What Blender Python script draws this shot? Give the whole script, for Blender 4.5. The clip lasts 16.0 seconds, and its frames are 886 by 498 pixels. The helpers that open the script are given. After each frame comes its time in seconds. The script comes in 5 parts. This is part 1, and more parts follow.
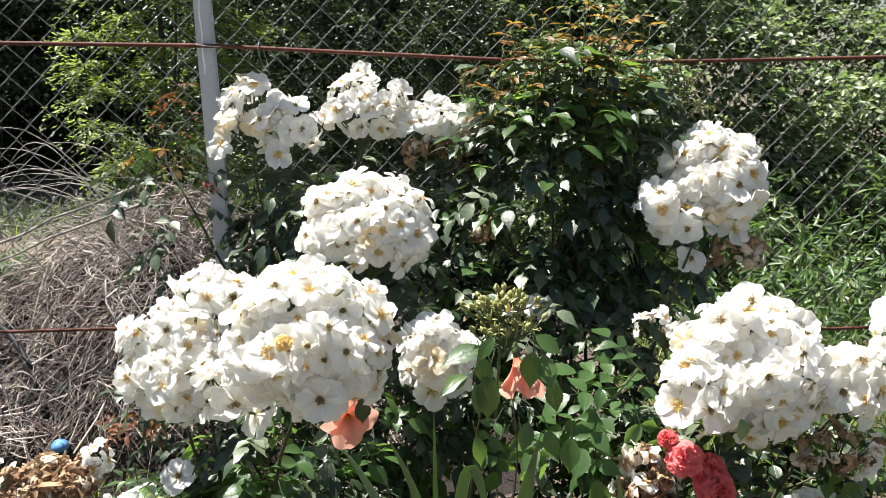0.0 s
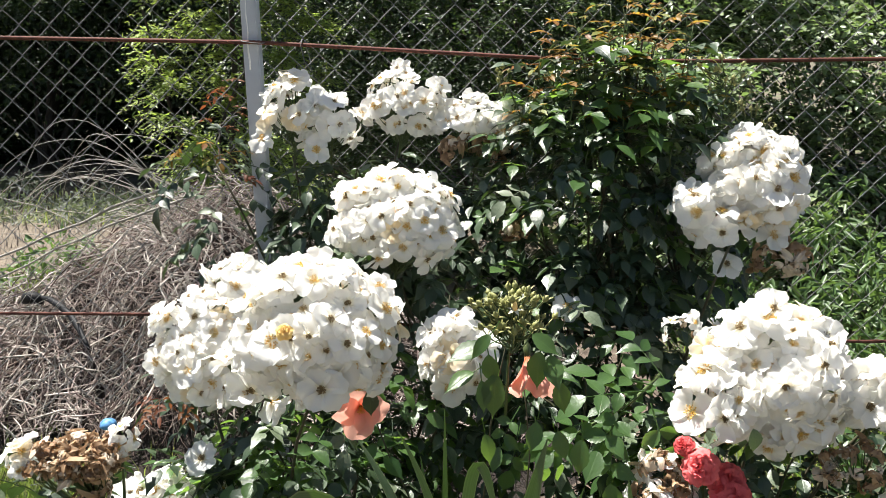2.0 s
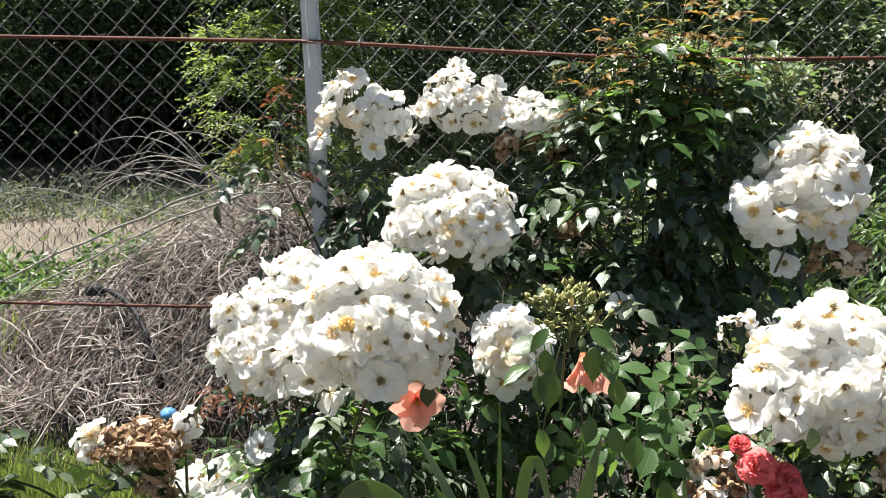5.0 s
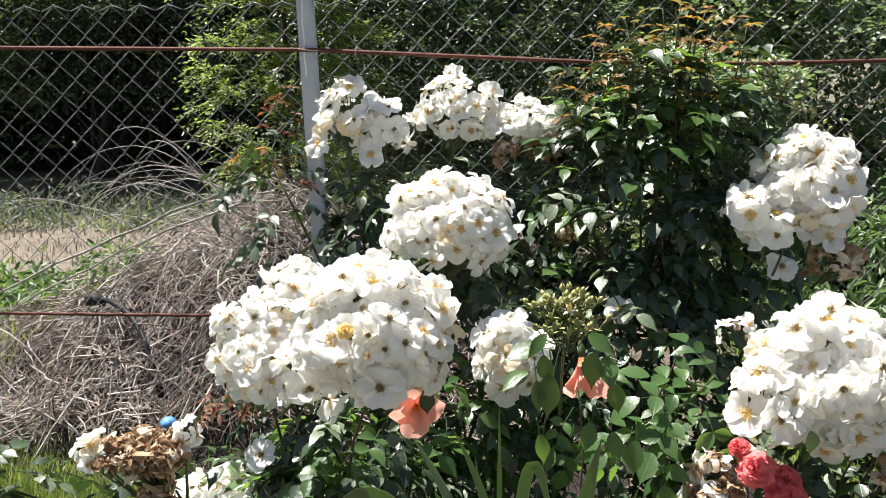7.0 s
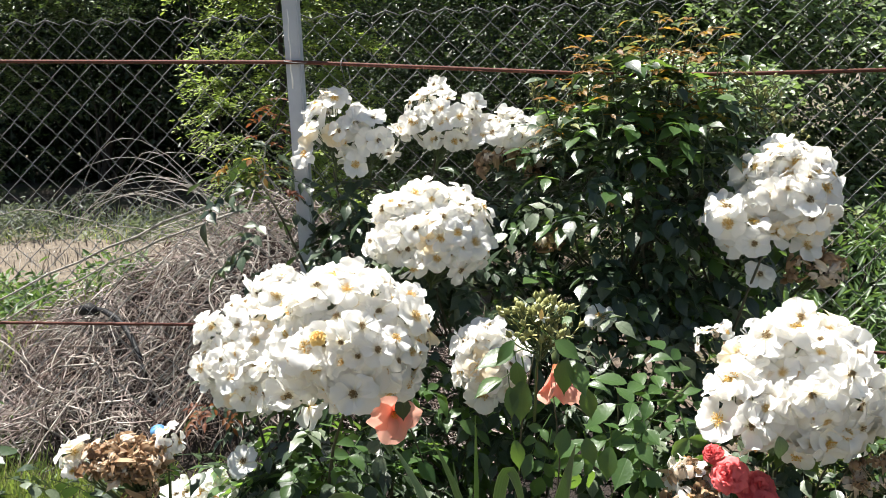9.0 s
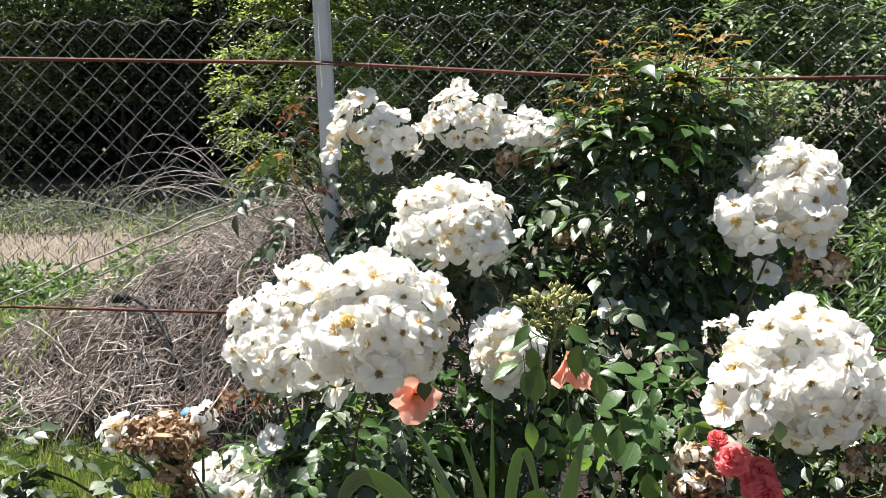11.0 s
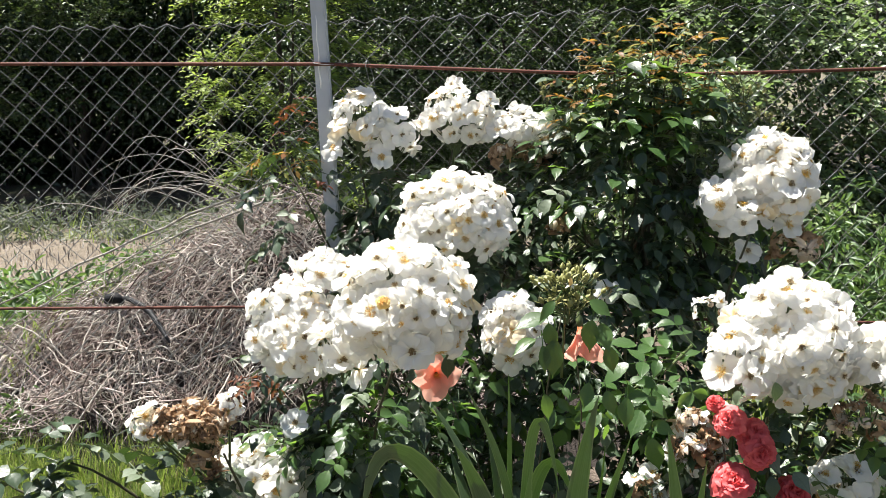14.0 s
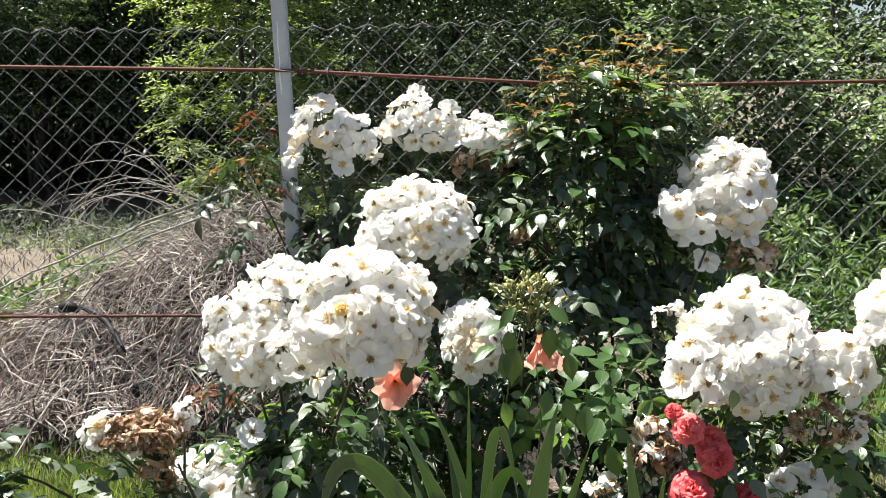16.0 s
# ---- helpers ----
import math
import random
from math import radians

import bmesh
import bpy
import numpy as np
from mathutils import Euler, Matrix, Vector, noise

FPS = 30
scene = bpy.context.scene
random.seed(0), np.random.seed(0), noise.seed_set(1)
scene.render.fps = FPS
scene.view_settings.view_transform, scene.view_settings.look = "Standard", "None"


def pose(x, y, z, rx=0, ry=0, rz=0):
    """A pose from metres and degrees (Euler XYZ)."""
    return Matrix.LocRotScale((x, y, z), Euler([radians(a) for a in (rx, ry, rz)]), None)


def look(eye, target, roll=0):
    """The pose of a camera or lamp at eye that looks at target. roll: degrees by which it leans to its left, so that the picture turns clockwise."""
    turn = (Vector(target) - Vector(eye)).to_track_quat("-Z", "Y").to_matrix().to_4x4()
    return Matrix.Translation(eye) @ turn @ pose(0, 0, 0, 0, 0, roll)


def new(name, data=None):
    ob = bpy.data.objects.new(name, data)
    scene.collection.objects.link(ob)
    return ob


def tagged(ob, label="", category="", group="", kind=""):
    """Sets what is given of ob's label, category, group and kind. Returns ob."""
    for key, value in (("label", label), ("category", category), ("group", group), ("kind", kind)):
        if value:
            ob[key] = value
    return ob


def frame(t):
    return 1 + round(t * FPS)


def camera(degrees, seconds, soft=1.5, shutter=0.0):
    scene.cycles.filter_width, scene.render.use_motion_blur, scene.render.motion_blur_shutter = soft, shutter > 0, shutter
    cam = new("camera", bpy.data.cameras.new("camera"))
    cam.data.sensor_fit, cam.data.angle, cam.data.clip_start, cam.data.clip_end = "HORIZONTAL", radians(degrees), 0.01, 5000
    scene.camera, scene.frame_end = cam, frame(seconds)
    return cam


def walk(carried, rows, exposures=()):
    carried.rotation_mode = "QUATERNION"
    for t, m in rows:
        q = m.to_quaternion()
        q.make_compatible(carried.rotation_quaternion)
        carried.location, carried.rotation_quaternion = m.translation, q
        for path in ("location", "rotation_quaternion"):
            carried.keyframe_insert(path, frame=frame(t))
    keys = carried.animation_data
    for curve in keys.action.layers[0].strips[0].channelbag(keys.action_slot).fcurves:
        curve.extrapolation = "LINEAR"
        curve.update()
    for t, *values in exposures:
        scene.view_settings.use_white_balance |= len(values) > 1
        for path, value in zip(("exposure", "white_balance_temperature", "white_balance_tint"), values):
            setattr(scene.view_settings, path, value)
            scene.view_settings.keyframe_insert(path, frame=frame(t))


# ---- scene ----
cam = camera(53.4, 16.0, 0.55)
METRES, EYE, TILT, LEAN, TURN = 0.64, 1.38, -12.0, 1.0, -4.5
ROWS = [
    (0.0, 0.0, 0.0, 0.0, -0.0, 0.0, 0.0),
    (0.5, 0.0728, -0.0138, 0.0078, 1.21, 0.03, -0.08),
    (1.0, 0.1667, -0.0196, -0.0006, 3.2, 0.01, -0.45),
    (1.5, 0.2086, -0.0158, -0.004, 4.59, -0.12, -1.13),
    (2.0, 0.2168, -0.0031, -0.0031, 5.7, -0.18, -1.62),
    (2.5, 0.2087, -0.0091, -0.0084, 6.68, -0.24, -1.96),
    (3.0, 0.2019, -0.0322, -0.0137, 7.56, -0.29, -2.23),
    (3.5, 0.1987, -0.0447, -0.0169, 8.11, -0.28, -2.34),
    (4.0, 0.1935, -0.0465, -0.018, 8.47, -0.3, -2.46),
    (6.5, 0.1862, -0.0423, -0.0142, 8.71, -0.16, -1.72),
    (7.0, 0.1933, -0.0507, -0.0156, 8.64, 0.11, -1.62),
    (7.5, 0.2043, -0.047, -0.0151, 8.61, 0.28, -1.62),
    (8.0, 0.2402, -0.0527, -0.0135, 8.72, 0.53, -1.59),
    (8.5, 0.2908, -0.0592, -0.0159, 8.87, 0.72, -1.47),
    (11.0, 0.3073, -0.2435, -0.049, 10.2, 0.77, -2.38),
    (11.5, 0.2211, -0.3091, -0.0687, 10.03, 0.75, -2.31),
    (12.0, 0.1595, -0.3645, -0.0806, 9.58, 0.67, -2.03),
    (12.5, 0.1231, -0.4241, -0.0914, 8.99, 0.75, -1.55),
    (13.0, 0.108, -0.4502, -0.0995, 8.11, 0.77, -1.11),
    (13.5, 0.0981, -0.4663, -0.1057, 7.23, 0.83, -0.9),
    (14.0, 0.0935, -0.4733, -0.1087, 6.58, 0.95, -0.78),
    (14.5, 0.0969, -0.4743, -0.1106, 6.04, 1.14, -0.74),
    (15.0, 0.099, -0.4787, -0.1146, 5.49, 1.42, -0.7),
    (15.5, 0.1006, -0.4601, -0.1177, 4.88, 1.73, -0.76),
    (16.0, 0.1089, -0.4536, -0.1228, 4.29, 1.74, -0.98),
]
walk(cam, [(t, pose(0, 0, EYE, TILT, LEAN, TURN) @ pose(METRES * x, METRES * y, METRES * z, 90 + pitch, roll, yaw)) for t, x, y, z, yaw, pitch, roll in ROWS],
     [(0.0, 1.53), (4.0, 1.54), (8.5, 1.55), (12.0, 1.60), (16.0, 1.65)])

# ---- light ----
SUN = Vector((-0.33, 0.20, 0.92)).normalized()
world = bpy.data.worlds.new("daylight")
scene.world = world
world.use_nodes = True
wt = world.node_tree
sky = wt.nodes.new("ShaderNodeTexSky")
sky.sky_type, sky.sun_disc = 'NISHITA', False
sky.sun_elevation = math.asin(SUN.z)
sky.sun_rotation = math.atan2(SUN.x, SUN.y)
wt.links.new(sky.outputs[0], wt.nodes["Background"].inputs["Color"])
wt.nodes["Background"].inputs["Strength"].default_value = 0.040
sun = new("sun", bpy.data.lights.new("sun", 'SUN'))
sun.data.energy, sun.data.angle, sun.data.color = 5.0, radians(0.53), (1.0, 0.965, 0.90)
sun.matrix_world = look(SUN * 30, (0, 0, 0))

GROUND = 0.12      # height of the soil
FENCE_Y = 2.38     # the fence runs along x


# ---- helpers for building ----
class Geo:
    """Collects points, faces, uvs and material slots for one mesh."""

    def __init__(self):
        self.v, self.f, self.uv, self.m, self.n = [], [], [], [], 0

    def add(self, verts, faces, uvs=None, mat=0):
        verts = np.asarray(verts, dtype=float)
        uvs = np.full((len(verts), 2), 0.5) if uvs is None else np.asarray(uvs, dtype=float)
        base = self.n
        self.v.append(verts)
        self.uv.append(uvs)
        self.f.extend([tuple(i + base for i in f) for f in faces])
        self.m.extend([mat] * len(faces))
        self.n += len(verts)
        return self

    def put(self, other, matrix):
        """Adds another Geo, moved by matrix."""
        r = np.array(matrix)[:3, :3]
        t = np.array(matrix)[:3, 3]
        base = self.n
        for a in other.v:
            self.v.append(a @ r.T + t)
        self.uv.extend(other.uv)
        self.f.extend([tuple(i + base for i in f) for f in other.f])
        self.m.extend(other.m)
        self.n += other.n
        return self

    def mesh(self, name, mats, smooth=True):
        me = bpy.data.meshes.new(name)
        me.from_pydata(np.concatenate(self.v).tolist(), [], self.f)
        uv = np.concatenate(self.uv)
        layer = me.uv_layers.new(name="UVMap")
        idx = np.empty(len(me.loops), dtype=np.int32)
        me.loops.foreach_get("vertex_index", idx)
        layer.data.foreach_set("uv", uv[idx].ravel().astype(np.float32))
        for m in mats:
            me.materials.append(m)
        me.polygons.foreach_set("material_index", np.array(self.m, dtype=np.int32))
        if smooth:
            me.polygons.foreach_set("use_smooth", np.ones(len(me.polygons), dtype=bool))
        me.update()
        return me


def part(name, mesh, parent=None, m=None, label="", kind=""):
    ob = new(name, mesh)
    if parent is not None:
        ob.parent = parent
    if m is not None:
        ob.matrix_basis = m
    return tagged(ob, label=label, kind=kind)


def thing(name, at, label, category, group="", kind=""):
    ob = new(name)
    ob.empty_display_size = 0.05
    ob.matrix_basis = Matrix.Translation(at)
    return tagged(ob, label, category, group, kind)


def tube(g, pts, radii, sides=5, mat=0, cap=True):
    """A tube along pts, with a radius for each point."""
    pts = [Vector(p) for p in pts]
    n = len(pts)
    if not hasattr(radii, "__len__"):
        radii = [radii] * n
    verts, faces, uvs = [], [], []
    side = None
    for i, p in enumerate(pts):
        d = (pts[min(i + 1, n - 1)] - pts[max(i - 1, 0)]).normalized()
        if side is None:
            side = d.cross(Vector((0, 0, 1)) if abs(d.z) < 0.9 else Vector((1, 0, 0))).normalized()
        side = (side - d * side.dot(d)).normalized()
        up = d.cross(side)
        for k in range(sides):
            a = 2 * math.pi * k / sides
            verts.append(p + (side * math.cos(a) + up * math.sin(a)) * radii[i])
            uvs.append((k / sides, i / max(1, n - 1)))
    for i in range(n - 1):
        for k in range(sides):
            k2 = (k + 1) % sides
            faces.append((i * sides + k, i * sides + k2, (i + 1) * sides + k2, (i + 1) * sides + k))
    if cap:
        faces.append(tuple(reversed(range(sides))))
        faces.append(tuple((n - 1) * sides + k for k in range(sides)))
    return g.add(verts, faces, uvs, mat)


def bend(a, b, sag, n=6, rnd=None, wob=0.0):
    """Points from a to b, bowed by the vector sag, with a slight wobble."""
    a, b, sag = Vector(a), Vector(b), Vector(sag)
    out = []
    for i in range(n):
        s = i / (n - 1)
        p = a.lerp(b, s) + sag * (4 * s * (1 - s))
        if rnd and 0 < i < n - 1:
            p += Vector((rnd.uniform(-wob, wob), rnd.uniform(-wob, wob), rnd.uniform(-wob, wob)))
        out.append(p)
    return out


def aim(normal, toward=None, spin=0.0):
    """A turn whose z is the normal and whose y leans toward a direction."""
    z = Vector(normal).normalized()
    t = Vector(toward) if toward is not None else Vector((0, 0, 1))
    y = t - z * t.dot(z)
    if y.length < 1e-4:
        y = z.orthogonal()
    y.normalize()
    x = y.cross(z)
    m = Matrix((x, y, z)).transposed().to_4x4()
    return m @ Matrix.Rotation(spin, 4, 'Z')


# ---- materials ----
def material(name):
    m = bpy.data.materials.new(name)
    m.use_nodes = True
    t = m.node_tree
    t.nodes.clear()
    out = t.nodes.new("ShaderNodeOutputMaterial")
    return m, t, out


def node(t, kind, ins=None, **props):
    n = t.nodes.new(kind)
    for k, v in props.items():
        setattr(n, k, v)
    for k, v in (ins or {}).items():
        if isinstance(v, bpy.types.NodeSocket):
            t.links.new(v, n.inputs[k])
        else:
            n.inputs[k].default_value = v
    return n


def rgba(c):
    return (c[0], c[1], c[2], 1.0)


def mix(t, fac, a, b, blend='MIX'):
    n = t.nodes.new("ShaderNodeMix")
    n.data_type, n.blend_type = 'RGBA', blend
    for i, v in ((0, fac), (6, a), (7, b)):
        if isinstance(v, bpy.types.NodeSocket):
            t.links.new(v, n.inputs[i])
        else:
            n.inputs[i].default_value = rgba(v) if i else v
    return n.outputs[2]


def calc(t, op, a, b=0.0, c=0.0):
    n = t.nodes.new("ShaderNodeMath")
    n.operation = op
    for i, v in enumerate((a, b, c)):
        if isinstance(v, bpy.types.NodeSocket):
            t.links.new(v, n.inputs[i])
        else:
            n.inputs[i].default_value = v
    return n.outputs[0]


def span(t, v, lo, hi, a=0.0, b=1.0):
    n = node(t, "ShaderNodeMapRange", {0: v, 1: lo, 2: hi, 3: a, 4: b})
    return n.outputs[0]


def noise_of(t, scale, detail=3.0, rough=0.55, space="Object", stretch=None):
    co = t.nodes.new("ShaderNodeTexCoord").outputs[space]
    if stretch:
        co = node(t, "ShaderNodeMapping", {0: co, 3: stretch}).outputs[0]
    return node(t, "ShaderNodeTexNoise", {"Vector": co, "Scale": scale, "Detail": detail, "Roughness": rough}).outputs["Fac"]


def chance(t, islands):
    if islands:
        return t.nodes.new("ShaderNodeNewGeometry").outputs["Random Per Island"]
    return t.nodes.new("ShaderNodeObjectInfo").outputs["Random"]


def leaf_material(name, dark, light, through_colour, share, rough=0.38, islands=False, odd=None, odd_share=0.0, veins=True, spec=0.5):
    """A leaf: glossy above, letting light through; veins along its uv."""
    m, t, out = material(name)
    rand = chance(t, islands)
    big = noise_of(t, 9.0, 2.0)
    col = mix(t, calc(t, 'MULTIPLY_ADD', rand, 0.75, calc(t, 'MULTIPLY', big, 0.25)), dark, light)
    if odd:
        pick = calc(t, 'GREATER_THAN', calc(t, 'FRACT', calc(t, 'MULTIPLY', rand, 17.31)), 1.0 - odd_share)
        col = mix(t, pick, col, odd)
    sep = node(t, "ShaderNodeSeparateXYZ", {0: t.nodes.new("ShaderNodeTexCoord").outputs["UV"]})
    u = calc(t, 'ABSOLUTE', calc(t, 'SUBTRACT', sep.outputs[0], 0.5))
    normal = None
    if veins:
        rib = span(t, u, 0.0, 0.045, 1.0, 0.0)
        side = calc(t, 'ABSOLUTE', calc(t, 'SUBTRACT', calc(t, 'FRACT', calc(t, 'MULTIPLY', calc(t, 'SUBTRACT', sep.outputs[1], calc(t, 'MULTIPLY', u, 0.55)), 8.0)), 0.5))
        line = span(t, side, 0.0, 0.09, 1.0, 0.0)
        col = mix(t, calc(t, 'MULTIPLY_ADD', rib, 0.35, calc(t, 'MULTIPLY', line, 0.16)), col, light)
        crinkle = noise_of(t, 130.0, 3.0, 0.6)
        bump = node(t, "ShaderNodeBump", {"Strength": 0.42, "Distance": 0.0015, "Height": calc(t, 'MULTIPLY_ADD', span(t, side, 0.0, 0.3), 0.07, calc(t, 'SUBTRACT', calc(t, 'MULTIPLY', crinkle, 1.6), calc(t, 'MULTIPLY', rib, 0.4)))})
        normal = bump.outputs[0]
    grain = noise_of(t, 240.0, 2.0)
    col = mix(t, span(t, grain, 0.35, 0.75, 0.0, 0.25), col, dark)
    bs = node(t, "ShaderNodeBsdfPrincipled", {"Base Color": col, "Roughness": rough, "Specular IOR Level": spec})
    tr = node(t, "ShaderNodeBsdfTranslucent", {"Color": mix(t, rand, through_colour, tuple(c * 0.7 for c in through_colour))})
    if normal:
        t.links.new(normal, bs.inputs["Normal"])
    sh = node(t, "ShaderNodeMixShader", {0: share, 1: bs.outputs[0], 2: tr.outputs[0]})
    t.links.new(sh.outputs[0], out.inputs[0])
    return m


def petal_material(name, base, tint, heart, share=0.35, odd=None, odd_share=0.0, rough=0.55, through_tone=None, islands=False):
    """A petal: matt, thin, a little darker along its creases; the heart colour sits near its base."""
    m, t, out = material(name)
    rand = chance(t, islands)
    sep = node(t, "ShaderNodeSeparateXYZ", {0: t.nodes.new("ShaderNodeTexCoord").outputs["UV"]})
    streak = node(t, "ShaderNodeTexNoise", {"Vector": node(t, "ShaderNodeMapping", {0: t.nodes.new("ShaderNodeTexCoord").outputs["UV"], 3: (26.0, 3.0, 1.0)}).outputs[0], "Scale": 1.0, "Detail": 3.0}).outputs["Fac"]
    col = mix(t, calc(t, 'MULTIPLY', rand, 0.8), base, tint)
    if odd:
        pick = calc(t, 'GREATER_THAN', calc(t, 'FRACT', calc(t, 'MULTIPLY', rand, 13.7)), 1.0 - odd_share)
        col = mix(t, pick, col, odd)
    col = mix(t, span(t, sep.outputs[1], 0.0, 0.34, 0.70, 0.0), col, heart)
    col = mix(t, span(t, streak, 0.45, 0.8, 0.0, 0.16), col, tint)
    col = mix(t, span(t, sep.outputs[1], 0.55, 1.0, 0.0, 0.55), col, tint)
    blot = noise_of(t, 60.0, 3.0)
    col = mix(t, span(t, blot, 0.64, 0.8, 0.0, 0.18), col, heart)
    bump = node(t, "ShaderNodeBump", {"Strength": 0.35, "Distance": 0.001, "Height": streak})
    bs = node(t, "ShaderNodeBsdfPrincipled", {"Base Color": col, "Roughness": rough, "Specular IOR Level": 0.3, "Normal": bump.outputs[0]})
    tr = node(t, "ShaderNodeBsdfTranslucent", {"Color": mix(t, 1.0, col, through_tone or (1.0, 1.0, 1.0), 'MULTIPLY')})
    sh = node(t, "ShaderNodeMixShader", {0: share, 1: bs.outputs[0], 2: tr.outputs[0]})
    t.links.new(sh.outputs[0], out.inputs[0])
    return m


def plain_material(name, a, b, scale, rough=0.7, metal=0.0, bump=0.3, depth=0.002, islands=None, spots=None, stretch=None, spec=0.4):
    """Two tones by noise, fine grain in the relief; spots: a third colour in patches."""
    m, t, out = material(name)
    n1 = noise_of(t, scale, 5.0, 0.6, stretch=stretch)
    n2 = noise_of(t, scale * 7.0, 3.0, 0.6, stretch=stretch)
    fac = calc(t, 'MULTIPLY_ADD', span(t, n1, 0.3, 0.7), 0.65, calc(t, 'MULTIPLY', n2, 0.35))
    if islands is not None:
        fac = calc(t, 'MULTIPLY_ADD', chance(t, islands), 0.7, calc(t, 'MULTIPLY', fac, 0.3))
    col = mix(t, fac, a, b)
    if spots:
        n3 = noise_of(t, scale * 2.3, 4.0, 0.6)
        col = mix(t, span(t, n3, 0.58, 0.66), col, spots)
    bp = node(t, "ShaderNodeBump", {"Strength": bump, "Distance": depth, "Height": n2})
    bs = node(t, "ShaderNodeBsdfPrincipled", {"Base Color": col, "Roughness": span(t, n2, 0.2, 0.8, rough - 0.1, min(1.0, rough + 0.12)), "Metallic": metal, "Specular IOR Level": spec, "Normal": bp.outputs[0]})
    t.links.new(bs.outputs[0], out.inputs[0])
    return m


# One leaf in five is paler by chance, painted to read as highlights
ROSE_LEAF = leaf_material("rose_leaf", (0.008, 0.019, 0.008), (0.054, 0.086, 0.042), (0.16, 0.30, 0.05), 0.09, 0.42, spec=0.55, odd=(0.115, 0.145, 0.090), odd_share=0.20)
# Lighter, more translucent copy: fresh leaves, and painted stand-ins for sunlit ones
ROSE_LEAF_FRESH_LIT = leaf_material("rose_leaf_fresh_lit", (0.026, 0.062, 0.018), (0.085, 0.148, 0.050), (0.30, 0.52, 0.07), 0.32, 0.34, spec=0.5)
# Same tones picked per island, pale highlight leaves included
ROSE_LEAF_MASS = leaf_material("rose_leaf_mass", (0.008, 0.019, 0.008), (0.054, 0.086, 0.042), (0.16, 0.30, 0.05), 0.09, 0.42, islands=True, spec=0.55, odd=(0.115, 0.145, 0.090), odd_share=0.20)
YOUNG_LEAF = leaf_material("young_leaf", (0.12, 0.036, 0.020), (0.24, 0.165, 0.035), (0.62, 0.36, 0.05), 0.38, 0.45, odd=(0.16, 0.20, 0.05), odd_share=0.35, spec=0.3)
RED_LEAF = leaf_material("red_young_leaf", (0.075, 0.020, 0.014), (0.17, 0.075, 0.028), (0.36, 0.12, 0.04), 0.30, 0.45, spec=0.3)
TREE_LEAF = leaf_material("tree_leaf", (0.058, 0.098, 0.023), (0.240, 0.305, 0.080), (0.50, 0.66, 0.11), 0.38, 0.42, islands=True, veins=False)
# Near-black leaves: shade inside and beneath foliage is put into this colour
DEEP_SHADE_LEAF = leaf_material("deep_shade_leaf", (0.010, 0.021, 0.008), (0.040, 0.066, 0.022), (0.11, 0.20, 0.04), 0.16, 0.42, islands=True, veins=False)
# Hedge leaves darkened to stand for shade; also the bramble's inner leaves
HEDGE_SHADE_LEAF = leaf_material("hedge_shade_leaf", (0.009, 0.018, 0.006), (0.030, 0.050, 0.017), (0.16, 0.28, 0.05), 0.22, 0.36, islands=True, odd=(0.12, 0.17, 0.04), odd_share=0.07, veins=False, spec=0.3)
SHADE_LEAF = leaf_material("shade_leaf", (0.028, 0.047, 0.020), (0.115, 0.155, 0.062), (0.26, 0.40, 0.08), 0.28, 0.42, islands=True, veins=False)
# Pale tone stands in for sun on the outer bramble leaves
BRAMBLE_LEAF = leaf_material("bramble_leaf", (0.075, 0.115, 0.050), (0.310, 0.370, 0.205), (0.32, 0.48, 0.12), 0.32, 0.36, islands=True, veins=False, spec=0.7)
WEED_LEAF = leaf_material("weed_leaf", (0.034, 0.072, 0.020), (0.092, 0.155, 0.050), (0.24, 0.40, 0.08), 0.26, 0.45, islands=True, veins=False)
PATH_WEED = leaf_material("path_weed", (0.060, 0.078, 0.050), (0.230, 0.235, 0.215), (0.26, 0.33, 0.14), 0.25, 0.6, islands=True, veins=False)
GRASS = leaf_material("grass_blades", (0.052, 0.098, 0.020), (0.145, 0.205, 0.052), (0.45, 0.60, 0.10), 0.35, 0.5, islands=True, odd=(0.42, 0.36, 0.20), odd_share=0.22, veins=False)


def iris_material():
    """Blue-green sword leaves with fine lengthwise ribs and paler yellowish edges."""
    m, t, out = material("iris_blade")
    uv = t.nodes.new("ShaderNodeTexCoord").outputs["UV"]
    sep = node(t, "ShaderNodeSeparateXYZ", {0: uv})
    ribs = node(t, "ShaderNodeTexNoise", {"Vector": node(t, "ShaderNodeMapping", {0: uv, 3: (16.0, 0.9, 1.0)}).outputs[0], "Scale": 1.0, "Detail": 2.0}).outputs["Fac"]
    col = mix(t, span(t, ribs, 0.3, 0.7), (0.030, 0.072, 0.022), (0.165, 0.235, 0.100))
    col = mix(t, calc(t, 'MULTIPLY', chance(t, False), 0.5), col, (0.075, 0.125, 0.062))
    col = mix(t, span(t, calc(t, 'ABSOLUTE', calc(t, 'SUBTRACT', sep.outputs[0], 0.5)), 0.38, 0.5, 0.0, 0.8), col, (0.34, 0.38, 0.18))
    col = mix(t, span(t, noise_of(t, 22.0, 3.0), 0.55, 0.75, 0.0, 0.4), col, (0.20, 0.22, 0.10))
    bp = node(t, "ShaderNodeBump", {"Strength": 0.4, "Distance": 0.001, "Height": ribs})
    bs = node(t, "ShaderNodeBsdfPrincipled", {"Base Color": col, "Roughness": 0.38, "Specular IOR Level": 0.7, "Normal": bp.outputs[0]})
    tr = node(t, "ShaderNodeBsdfTranslucent", {"Color": (0.34, 0.52, 0.08, 1.0)})
    t.links.new(node(t, "ShaderNodeMixShader", {0: 0.30, 1: bs.outputs[0], 2: tr.outputs[0]}).outputs[0], out.inputs[0])
    return m


